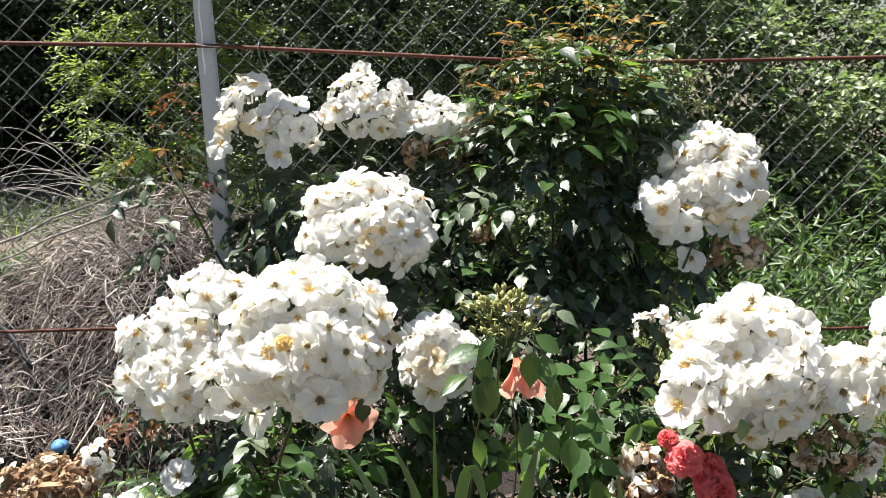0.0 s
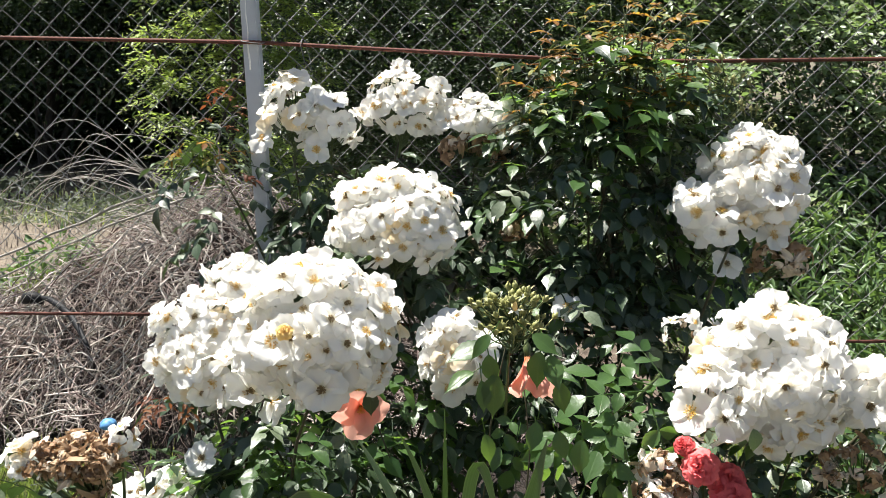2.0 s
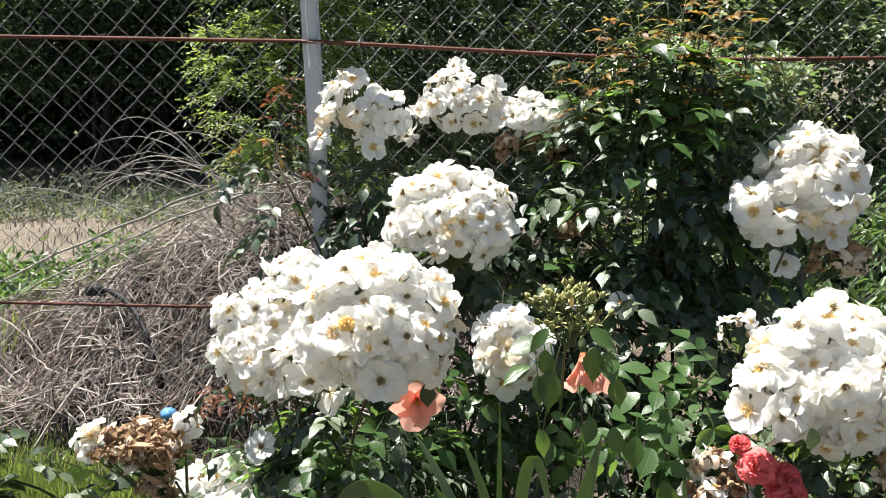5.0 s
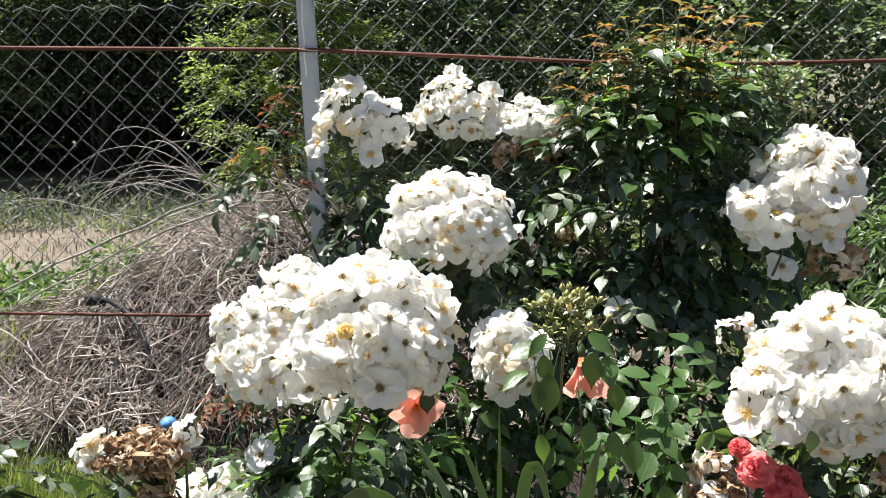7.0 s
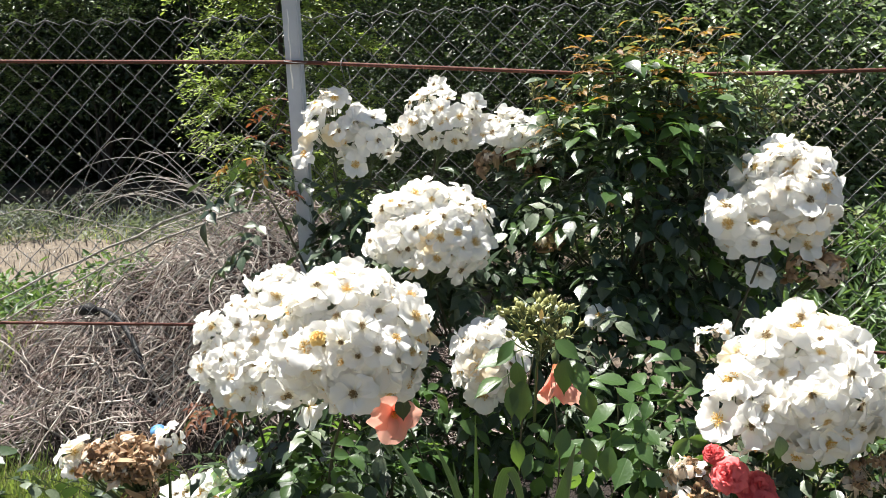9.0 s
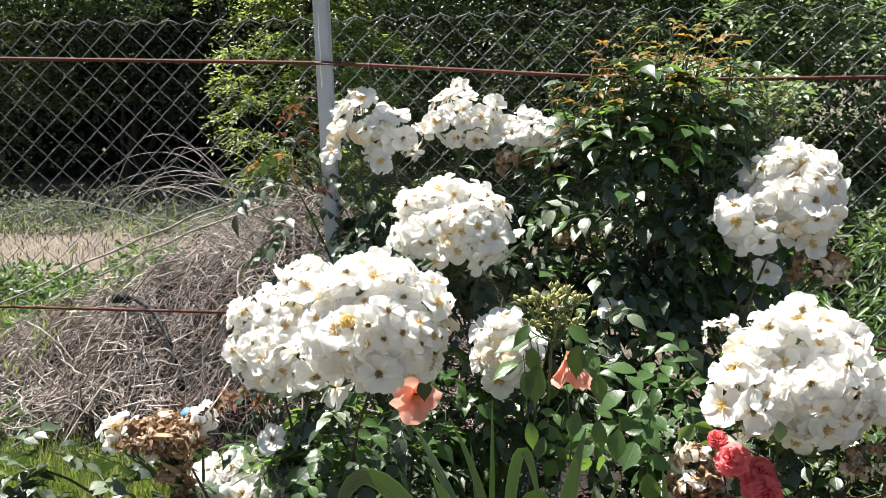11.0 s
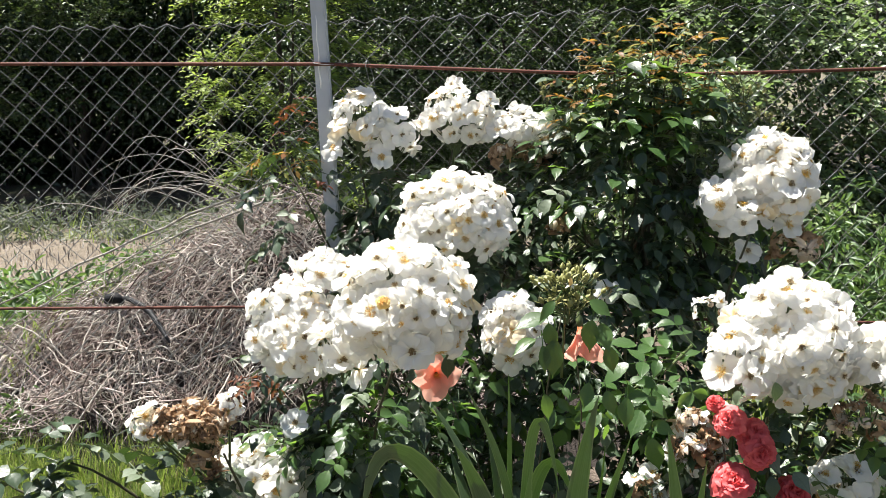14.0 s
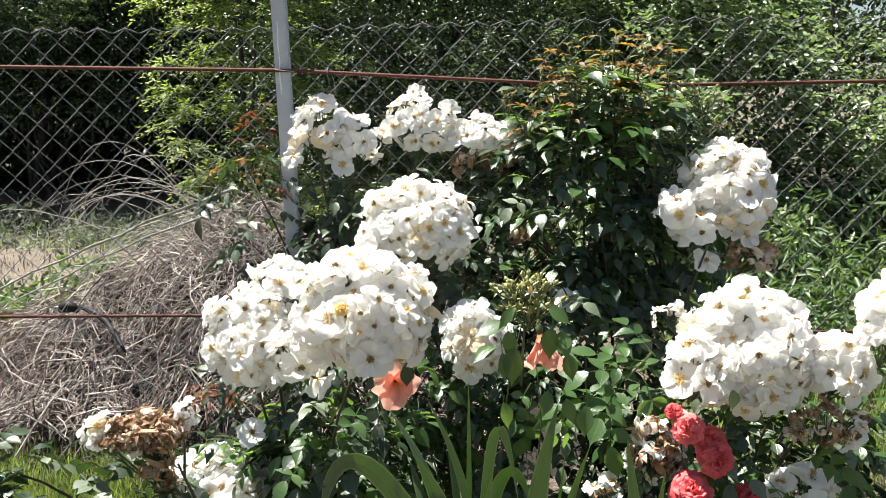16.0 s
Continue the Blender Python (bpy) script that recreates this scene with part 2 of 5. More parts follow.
IRIS = iris_material()
WHITE_PETAL = petal_material("white_petal", (0.95, 0.95, 0.94), (0.93, 0.92, 0.88), (0.88, 0.78, 0.50), 0.50, (0.92, 0.80, 0.58), 0.035, through_tone=(1.0, 0.985, 0.955))
YELLOW_PETAL = petal_material("yellow_petal", (0.88, 0.62, 0.20), (0.92, 0.76, 0.40), (0.85, 0.50, 0.10), 0.40)
CORAL_PETAL = petal_material("coral_petal", (0.85, 0.31, 0.21), (0.90, 0.52, 0.42), (0.82, 0.30, 0.03), 0.45)
# Paler tint on rims and streaks paints sunlit highlights on the red
RED_PETAL = petal_material("red_petal", (0.55, 0.022, 0.032), (0.88, 0.200, 0.200), (0.36, 0.008, 0.014), 0.30)
WILTED_PETAL = petal_material("wilted_petal", (0.21, 0.108, 0.052), (0.53, 0.37, 0.225), (0.10, 0.052, 0.028), 0.30, (0.78, 0.68, 0.56), 0.26)
STAMEN = plain_material("stamen", (0.75, 0.40, 0.05), (0.62, 0.44, 0.10), 200.0, 0.7)
STAMEN_OLD = plain_material("stamen_old", (0.17, 0.11, 0.05), (0.36, 0.24, 0.10), 200.0, 0.8)
STALK = plain_material("green_stalk", (0.045, 0.080, 0.025), (0.085, 0.105, 0.035), 40.0, 0.5)
BUD_GREEN = plain_material("bud_green", (0.17, 0.20, 0.055), (0.34, 0.31, 0.13), 60.0, 0.5)
CANE = plain_material("woody_cane", (0.035, 0.045, 0.020), (0.085, 0.065, 0.040), 25.0, 0.65)
BARK = plain_material("bark", (0.028, 0.022, 0.018), (0.080, 0.065, 0.052), 14.0, 0.9, bump=0.8, depth=0.01, stretch=(1, 1, 0.25))


def cutting_material(name, a, b, patch, share):
    """Dry stems: each of its own tone, some stretches of the heap bleached and others reddish."""
    m, t, out = material(name)
    rand = chance(t, True)
    col = mix(t, calc(t, 'POWER', rand, 1.5), a, b)
    col = mix(t, span(t, noise_of(t, 3.4, 4.0, 0.6), 0.44, 0.62, 0.0, share), col, patch)
    grain = noise_of(t, 160.0, 3.0)
    col = mix(t, span(t, grain, 0.3, 0.7, 0.0, 0.35), col, a)
    bs = node(t, "ShaderNodeBsdfPrincipled", {"Base Color": col, "Roughness": 0.75, "Specular IOR Level": 0.3})
    t.links.new(bs.outputs[0], out.inputs[0])
    return m


DRY_TWIG = cutting_material("dry_twig", (0.045, 0.029, 0.025), (0.52, 0.425, 0.39), (0.085, 0.048, 0.038), 0.65)
STRAW = cutting_material("straw", (0.17, 0.135, 0.115), (0.88, 0.83, 0.76), (0.16, 0.105, 0.080), 0.60)
GREY_BRANCH = plain_material("grey_branch", (0.13, 0.115, 0.10), (0.42, 0.385, 0.34), 30.0, 0.8, stretch=(1, 1, 1))
RUST = plain_material("rusty_steel", (0.060, 0.022, 0.016), (0.155, 0.054, 0.034), 60.0, 0.75, 0.25, 0.6, 0.001, spots=(0.045, 0.022, 0.018))
WIRE = plain_material("galvanised_wire", (0.11, 0.11, 0.11), (0.18, 0.18, 0.18), 90.0, 0.7, 0.1, 0.2, 0.0005)
POST_PAINT = plain_material("grey_post_paint", (0.40, 0.42, 0.46), (0.50, 0.52, 0.56), 11.0, 0.55, 0.0, 0.2, 0.001, spots=(0.44, 0.45, 0.47))
DRIP = plain_material("white_paint_drip", (0.75, 0.75, 0.73), (0.85, 0.85, 0.83), 60.0, 0.5)
HOSE = plain_material("black_plastic", (0.008, 0.008, 0.009), (0.018, 0.018, 0.020), 60.0, 0.6, spec=0.2)
BLUE = plain_material("blue_plastic", (0.08, 0.25, 0.52), (0.16, 0.36, 0.62), 50.0, 0.4)
SLATE = plain_material("grey_board", (0.10, 0.105, 0.11), (0.16, 0.16, 0.17), 20.0, 0.6)
PALE_EDGE = plain_material("pale_board_edge", (0.50, 0.49, 0.47), (0.62, 0.61, 0.59), 40.0, 0.7)


def ground_material():
    m, t, out = material("garden_soil")
    n1 = noise_of(t, 0.9, 4.0)
    n2 = noise_of(t, 14.0, 5.0, 0.65)
    n3 = noise_of(t, 95.0, 4.0, 0.7)
    col = mix(t, span(t, n2, 0.3, 0.7), (0.045, 0.032, 0.024), (0.13, 0.098, 0.074))
    col = mix(t, span(t, n3, 0.52, 0.70), col, (0.22, 0.175, 0.135))
    col = mix(t, span(t, n1, 0.48, 0.60, 0.0, 0.55), col, (0.10, 0.13, 0.04))
    bp = node(t, "ShaderNodeBump", {"Strength": 0.9, "Distance": 0.02, "Height": calc(t, 'ADD', n2, calc(t, 'MULTIPLY', n3, 0.5))})
    bs = node(t, "ShaderNodeBsdfPrincipled", {"Base Color": col, "Roughness": 0.95, "Normal": bp.outputs[0]})
    t.links.new(bs.outputs[0], out.inputs[0])
    return m


SOIL = ground_material()
TRACK = plain_material("pale_dirt", (0.11, 0.088, 0.066), (0.21, 0.172, 0.130), 9.0, 0.95, bump=0.9, depth=0.03, spots=(0.22, 0.18, 0.12))


# ---- ground ----
def rough_sheet(x0, x1, y0, y1, nx, ny, z, amp, seed, skirt=False):
    g = Geo()
    xs = np.linspace(x0, x1, nx)
    ys = np.linspace(y0, y1, ny)
    if skirt:   # fine near the bed, coarse towards the horizon
        xs = np.sign(np.linspace(-1, 1, nx)) * np.abs(np.linspace(-1, 1, nx)) ** 3.2 * x1
        ys = np.sign(np.linspace(-1, 1, ny)) * np.abs(np.linspace(-1, 1, ny)) ** 3.2 * y1
    vs = [(x, y, z + amp * noise.noise(Vector((x * 1.3, y * 1.3, seed))) * min(1.0, 30 / (1 + abs(x) + abs(y)))) for y in ys for x in xs]
    fs = [(j * nx + i, j * nx + i + 1, (j + 1) * nx + i + 1, (j + 1) * nx + i) for j in range(ny - 1) for i in range(nx - 1)]
    return g.add(vs, fs)


tagged(new("ground", rough_sheet(-1, 900, -1, 900, 120, 120, GROUND, 0.05, 3.0, True).mesh("ground", [SOIL])),
       "brown garden soil with dry mulch and weeds", "ground", kind="structure")
tagged(new("path", rough_sheet(-9, -1.6, 4.5, 6.7, 40, 18, GROUND + 0.055, 0.04, 8.0).mesh("path", [TRACK])),
       "pale dry dirt path behind the fence", "path", kind="structure")


# ---- leaves ----
def leaflet(length, width, fold=0.25, curl=0.25, rows=7, teeth=0.0):
    """One leaflet along +y, with its face up, folded on its midrib and curled down at the tip."""
    vs, uv, fs = [], [], []
    for i in range(rows):
        s = i / (rows - 1)
        w = width * 0.5 * (math.sin(math.pi * s ** 0.84) ** (0.76 + 0.95 * s) if 0 < s < 1 else 0.02)
        w *= 1 + (teeth if i % 2 else -teeth)
        y = length * s
        z = -curl * length * s * s
        vs += [(-w, y, z + fold * w), (0, y, z), (w, y, z + fold * w)]
        uv += [(0.5 - 0.5 * w / (width * 0.5), s), (0.5, s), (0.5 + 0.5 * w / (width * 0.5), s)]
    for i in range(rows - 1):
        a = i * 3
        fs += [(a, a + 1, a + 4, a + 3), (a + 1, a + 2, a + 5, a + 4)]
    return Geo().add(vs, fs, uv)


def rose_leaf(rnd, size=0.055, pairs=2, rows=7, slim=1.0):
    """A compound rose leaf along +y: a stalk with pairs of leaflets and one at the tip."""
    g = Geo()
    long = size * (0.55 + 0.62 * pairs)
    droop = rnd.uniform(0.05, 0.3)
    path = [(0, long * s, -droop * long * s * s) for s in (0, 0.35, 0.7, 1.0)]
    tube(g, path, [0.0016, 0.0013, 0.001, 0.0008], 3, 0, False)
    for k in range(pairs):
        s = 0.42 + 0.5 * k / max(1, pairs - 0.3)
        at = Vector((0, long * s, -droop * long * s * s))
        for sign in (-1, 1):
            l = size * rnd.uniform(0.75, 1.0) * (0.82 + 0.12 * k)
            a = Matrix.Translation(at) @ Matrix.Rotation(sign * radians(rnd.uniform(-75, -52)), 4, 'Z') @ Matrix.Rotation(radians(rnd.uniform(-22, 14)), 4, 'X') @ Matrix.Rotation(radians(rnd.uniform(-20, 20)), 4, 'Y')
            g.put(leaflet(l, l * slim * rnd.uniform(0.52, 0.66), rnd.uniform(0.12, 0.6), rnd.uniform(0.05, 0.45), rows, 0.05), a)
    l = size * rnd.uniform(1.0, 1.2)
    a = Matrix.Translation(Vector(path[-1])) @ Matrix.Rotation(radians(rnd.uniform(-30, 5)), 4, 'X') @ Matrix.Rotation(radians(rnd.uniform(-15, 15)), 4, 'Z')
    g.put(leaflet(l, l * slim * rnd.uniform(0.52, 0.64), rnd.uniform(0.1, 0.35), rnd.uniform(0.1, 0.4), rows, 0.05), a)
    return g


LR = random.Random(11)
LEAF_GEO = [rose_leaf(LR, 0.050, LR.choice((2, 2, 3))) for _ in range(7)]
LEAF_MESH = [g.mesh("rose_leaf", [ROSE_LEAF]) for g in LEAF_GEO]
FRESH_LIT_MESH = [g.mesh("fresh_lit_rose_leaf", [ROSE_LEAF_FRESH_LIT]) for g in (rose_leaf(LR, 0.058, 2, 13) for _ in range(5))]
ROUND_MESH = [g.mesh("broad_rose_leaf", [ROSE_LEAF_FRESH_LIT if i == 0 else ROSE_LEAF]) for i, g in enumerate(rose_leaf(LR, 0.058, 2, 9, 1.30) for _ in range(5))]
YOUNG_MESH = [g.mesh("young_rose_leaf", [YOUNG_LEAF]) for g in (rose_leaf(LR, 0.034, LR.choice((1, 2)), 6, 0.72) for _ in range(6))]
RED_MESH = [g.mesh("red_rose_leaf", [RED_LEAF]) for g in (rose_leaf(LR, 0.030, 2, 5, 0.7) for _ in range(4))]


def leaf_spots(rnd, zones):
    """Where leaves sit: zones of (centre, radii, number); each spot is a place and an outward direction."""
    out = []
    for c, r, n in zones:
        for _ in range(n):
            d = Vector((rnd.gauss(0, 1), rnd.gauss(0, 1), rnd.gauss(0, 1))).normalized()
            s = rnd.uniform(0.25, 1.0) ** 0.5
            out.append((Vector((c[0] + d.x * r[0] * s, c[1] + d.y * r[1] * s, c[2] + d.z * r[2] * s)), d))
    return out


def leaf_turn(rnd, d, droop=0.35):
    if droop > 1:      # hanging leaves show their faces to the side
        return aim((d.x + rnd.uniform(-0.5, 0.5), d.y - 0.5, 0.45), (d.x * 0.7, d.y * 0.4, -droop))
    along = Vector((d.x + rnd.uniform(-0.6, 0.6), d.y + rnd.uniform(-0.6, 0.6), d.z * 0.4 - droop + rnd.uniform(-0.3, 0.35)))
    face = Vector((rnd.uniform(-0.5, 0.5) + d.x * 0.4, rnd.uniform(-0.5, 0.5) + d.y * 0.4, 0.95))
    return aim(face, along)


def foliage(bush, rnd, zones, meshes, name="leaf", label="", limit=300, scale=(0.75, 1.15), droop=0.35):
    """Leaves of a bush: the first ones as parts of their own, the rest as one mass."""
    spots = leaf_spots(rnd, zones)
    spots.sort(key=lambda s: s[0].y)
    inv = Matrix.Translation(-bush.location)
    for p, d in spots[:limit]:
        m = inv @ Matrix.Translation(p) @ leaf_turn(rnd, d, droop) @ Matrix.Scale(rnd.uniform(*scale), 4)
        part(name, rnd.choice(meshes), bush, m, label)
    if spots[limit:]:
        g = Geo()
        for p, d in spots[limit:]:
            g.put(rnd.choice(LEAF_GEO), inv @ Matrix.Translation(p) @ leaf_turn(rnd, d) @ Matrix.Scale(rnd.uniform(*scale), 4))
        part("leaf_mass", g.mesh("leaf_mass", [ROSE_LEAF_MASS]), bush, None, "dense dark green rose leaves", "stuff")


# ---- flowers ----
def petal(rnd, length, width, cup, flare, ruffle, cols=7, rows=7, notch=0.08, mat=0):
    """One petal along +y from the flower's heart, hollow side up, with a waved and nicked rim."""
    vs, uv, fs = [], [], []
    ph, ph2, ph3 = rnd.uniform(0, 6.3), rnd.uniform(0, 6.3), rnd.uniform(0, 6.3)
    off, lean = rnd.uniform(-0.3, 0.3), rnd.uniform(-0.12, 0.12)
    for i in range(rows):
        s = i / (rows - 1)
        w = width * 0.5 * (0.14 + 0.86 * math.sin(math.pi * 0.5 * min(1.0, s * 1.25)) ** 1.2)
        if s > 0.8:
            w *= 1 - 0.26 * ((s - 0.8) / 0.2) ** 2
        for k in range(cols):
            u = -1 + 2 * k / (cols - 1)
            y = length * (s - (0.18 * u * u + notch * max(0, 1 - abs(u - off) * 2.2)) * s * s)
            y += length * 0.030 * math.sin(u * 7.0 + ph3) * s ** 3
            z = cup * length * s * (1 - 0.35 * s) - flare * length * s ** 3 + 0.14 * width * u * u * (1 - s * 0.5)
            z += ruffle * length * s * s * (math.sin(u * 2.6 + ph) + 0.7 * math.sin(u * 5.0 + ph2 + s * 2))
            z += ruffle * 0.8 * length * math.sin(s * 5.0 + ph2) * s
            vs.append((u * w + lean * length * s * s, y + 0.002, z))
            uv.append((0.5 + 0.5 * u, s))
    for i in range(rows - 1):
        for k in range(cols - 1):
            a = i * cols + k
            fs.append((a, a + 1, a + cols + 1, a + cols))
    return Geo().add(vs, fs, uv, mat)


def stamens(g, rnd, n, reach, height, mat):
    for i in range(n):
        a = 2.4 * i
        r = reach * math.sqrt((i + 0.5) / n)
        base = Vector((math.cos(a) * r * 0.25, math.sin(a) * r * 0.25, 0.001))
        tip = Vector((math.cos(a) * r, math.sin(a) * r, height * rnd.uniform(0.6, 1.1)))
        side = Vector((-math.sin(a), math.cos(a), 0)) * 0.0004
        g.add([base - side, base + side, tip + side, tip - side], [(0, 1, 2, 3)], None, mat)
        q = rnd.uniform(0.0012, 0.0018)
        o = [tip + Vector(v) * q for v in ((1, 0, 0), (0, 1, 0), (-1, 0, 0), (0, -1, 0), (0, 0, 1), (0, 0, -1))]
        g.add(o, [(0, 1, 4), (1, 2, 4), (2, 3, 4), (3, 0, 4), (1, 0, 5), (2, 1, 5), (3, 2, 5), (0, 3, 5)], None, mat)
    ring = [(math.cos(k * math.pi / 4) * reach * 0.32, math.sin(k * math.pi / 4) * reach * 0.32, 0.0012) for k in range(8)]
    g.add(ring + [(0, 0, 0.003)], [(k, (k + 1) % 8, 8) for k in range(8)], None, mat)


def single_flower(rnd, radius=0.036, cup=0.25, flare=0.15, ruffle=0.05, old=False, count=5):
    """A five-petalled open rose facing +z with its stamens and a short stalk."""
    g = Geo()
    turn = rnd.uniform(0, 6.3)
    for k in range(count):
        a = turn + 2 * math.pi * k / count + rnd.uniform(-0.16, 0.16)
        l = radius * rnd.uniform(0.88, 1.08)
        m = Matrix.Rotation(a, 4, 'Z') @ Matrix.Rotation(radians(rnd.uniform(-22, 22)), 4, 'Y') @ Matrix.Rotation(radians(rnd.uniform(-14, 26)), 4, 'X')
        m = Matrix.Translation((0, 0, rnd.uniform(0, 0.0025))) @ m
        g.put(petal(rnd, l, l * rnd.uniform(0.92, 1.22), cup * rnd.uniform(0.4, 1.5), flare * rnd.uniform(0.2, 1.8), ruffle * rnd.uniform(0.6, 1.6), notch=rnd.uniform(0.03, 0.13)), m)
    stamens(g, rnd, 34, radius * (0.19 if old else 0.30), radius * 0.25, 2 if old else 1)
    tube(g, [(0, 0, 0.001), (0, 0, -0.006), (0, 0, -0.012), (0, 0, -0.03)], [0.002, 0.0028, 0.0015, 0.0011], 5, 3)
    return g


def full_rose(rnd, radius, rings, mat_count=1, tight=1.0, height=0.8):
    """A double rose facing +z: rings of petals, the inner ones upright."""
    g = Geo()
    for j in range(rings):
        s = j / max(1, rings - 1)              # 0: heart, 1: outside
        n = 4 + int(3 * s + 0.5)
        for k in range(n):
            a = 2 * math.pi * (k + 0.5 * (j % 2)) / n + rnd.uniform(-0.25, 0.25)
            l = radius * (0.55 + 0.5 * s) * rnd.uniform(0.9, 1.1)
            lift = radians((72 - 62 * s) * tight + rnd.uniform(-9, 9))
            m = Matrix.Rotation(a, 4, 'Z') @ Matrix.Translation((0, radius * 0.06 * s, radius * height * 0.25 * (1 - s))) @ Matrix.Rotation(lift, 4, 'X')
            g.put(petal(rnd, l, l * 1.2, 0.24 - 0.1 * s, 0.42 * s + 0.10, 0.15, 9, 8, 0.06), m)
    tube(g, [(0, 0, 0.002), (0, 0, -0.008), (0, 0, -0.016), (0, 0, -0.05)], [0.003, 0.005, 0.003, 0.002], 6, mat_count)
    for k in range(5):
        a = 2 * math.pi * k / 5
        g.put(Geo().add([v for a_ in leaflet(0.022, 0.006, 0.2, 0.3, 4).v for v in a_], leaflet(0.022, 0.006, 0.2, 0.3, 4).f, None, mat_count),
              Matrix.Translation((0, 0, -0.008)) @ Matrix.Rotation(a, 4, 'Z') @ Matrix.Rotation(radians(-25), 4, 'X'))
    return g


def trumpet_flower(rnd, radius, lift=64, flare=0.55, wide=0.85, count=5):
    """A half-open flower facing +z: a long funnel of petals that flare at the rim."""
    g = Geo()
    for k in range(count):
        a = 2 * math.pi * k / count * 1.02 + rnd.uniform(-0.12, 0.12)
        l = radius * 1.7 * rnd.uniform(0.85, 1.06)
        m = Matrix.Rotation(a, 4, 'Z') @ Matrix.Translation((0, 0.004, 0)) @ Matrix.Rotation(radians(lift + rnd.uniform(-8, 8)), 4, 'X')
        g.put(petal(rnd, l, l * wide * rnd.uniform(0.85, 1.15), 0.05 if flare > 0.4 else -0.12, flare * rnd.uniform(0.6, 1.4), 0.10, 9, 10, 0.06), m)
    stamens(g, rnd, 30, radius * 0.26, radius * 0.75, 1)
    tube(g, [(0, 0, 0.01), (0, 0, -0.006), (0, 0, -0.016), (0, 0, -0.05)], [0.005, 0.007, 0.003, 0.002], 6, 2)
    return g


def wilted_flower(rnd, radius=0.026):
    """A spent bloom: limp crumpled petals folded over one another."""
    g = Geo()
    for k in range(9):
        l = radius * rnd.uniform(0.6, 1.3)
        m = Matrix.Translation((rnd.uniform(-0.005, 0.005), rnd.uniform(-0.005, 0.005), rnd.uniform(-0.004, 0.006))) @ Matrix.Rotation(rnd.uniform(0, 6.3), 4, 'Z') @ Matrix.Rotation(radians(rnd.uniform(-80, 70)), 4, 'X') @ Matrix.Rotation(radians(rnd.uniform(-60, 60)), 4, 'Y')
        g.put(petal(rnd, l, l * rnd.uniform(0.6, 1.15), rnd.uniform(-0.3, 0.9), rnd.uniform(0.3, 1.6), rnd.uniform(0.14, 0.34)), m)
    tube(g, [(0, 0, 0.004), (0, 0, -0.004), (0, 0, -0.012), (0, 0, -0.03)], [0.003, 0.0045, 0.002, 0.001], 5, 1)
    return g


def rose_bud(rnd, size=0.018):
    """A pointed bud facing +z in green sepals."""
    g = Geo()
    prof = [(0, 0.07), (0.08, 0.25), (0.18, 0.24), (0.34, 0.38), (0.58, 0.36), (0.82, 0.19), (1.0, 0.03)]
    tube(g, [(0, 0, size * a) for a, _ in prof], [max(0.0006, size * b) for _, b in prof], 7, 0)
    for k in range(4):
        l = leaflet(size * rnd.uniform(0.7, 1.5), size * 0.26, 0.3, rnd.uniform(-0.1, 0.6), 4)
        g.put(Geo().add(l.v[0], l.f, None, 0), Matrix.Rotation(k * 1.57 + 0.4, 4, 'Z') @ Matrix.Translation((0, size * 0.16, 0)) @ Matrix.Rotation(radians(rnd.uniform(25, 80)), 4, 'X'))
    tube(g, [(0, 0, 0), (0, 0, -size * 1.2)], [0.0012, 0.001], 4, 0)
    return g


FR = random.Random(5)
WHITE_SLOTS = [WHITE_PETAL, STAMEN, STAMEN_OLD, STALK]
OPEN_FLOWERS = [single_flower(FR, 0.038, FR.uniform(0.0, 0.40), FR.uniform(0.0, 0.32), FR.uniform(0.045, 0.12), i % 5 in (1, 3), 5 + (i % 5 == 3)).mesh("single_rose", WHITE_SLOTS) for i in range(18)]
RED_ROSES = [full_rose(FR, 0.038, 8).mesh("red_rose", [RED_PETAL, STALK]) for _ in range(3)]
TRUMPETS = [trumpet_flower(FR, 0.044, *a).mesh("coral_rose", [CORAL_PETAL, STAMEN, STALK]) for a in ((62, 0.55, 1.25), (85, 0.08, 0.58))]
WILTED = [wilted_flower(FR, 0.021).mesh("wilted_rose", [WILTED_PETAL, CANE]) for _ in range(9)]
star = Geo()
for k in range(5):
    l = leaflet(0.016, 0.0065, 0.3, 0.15, 5)
    star.put(Geo().add(l.v[0], l.f, None, 0), Matrix.Rotation(k * 1.257, 4, 'Z') @ Matrix.Rotation(radians(8), 4, 'X'))
tube(star, [(0, 0, 0), (0, 0, 0.004), (0, 0, 0.009), (0, 0, 0.015), (0, 0, 0.020)], [0.002, 0.0042, 0.0046, 0.003, 0.0004], 8, 1)
STAR = star.mesh("opening_bud", [plain_material("pale_sepal", (0.62, 0.62, 0.42), (0.80, 0.78, 0.62), 80.0, 0.6), YELLOW_PETAL])
YELLOW_ROSE = full_rose(FR, 0.022, 4).mesh("half_open_rose", [YELLOW_PETAL, STALK])
BUDS = [rose_bud(FR, 0.0135).mesh("rose_bud", [BUD_GREEN]) for _ in range(4)]


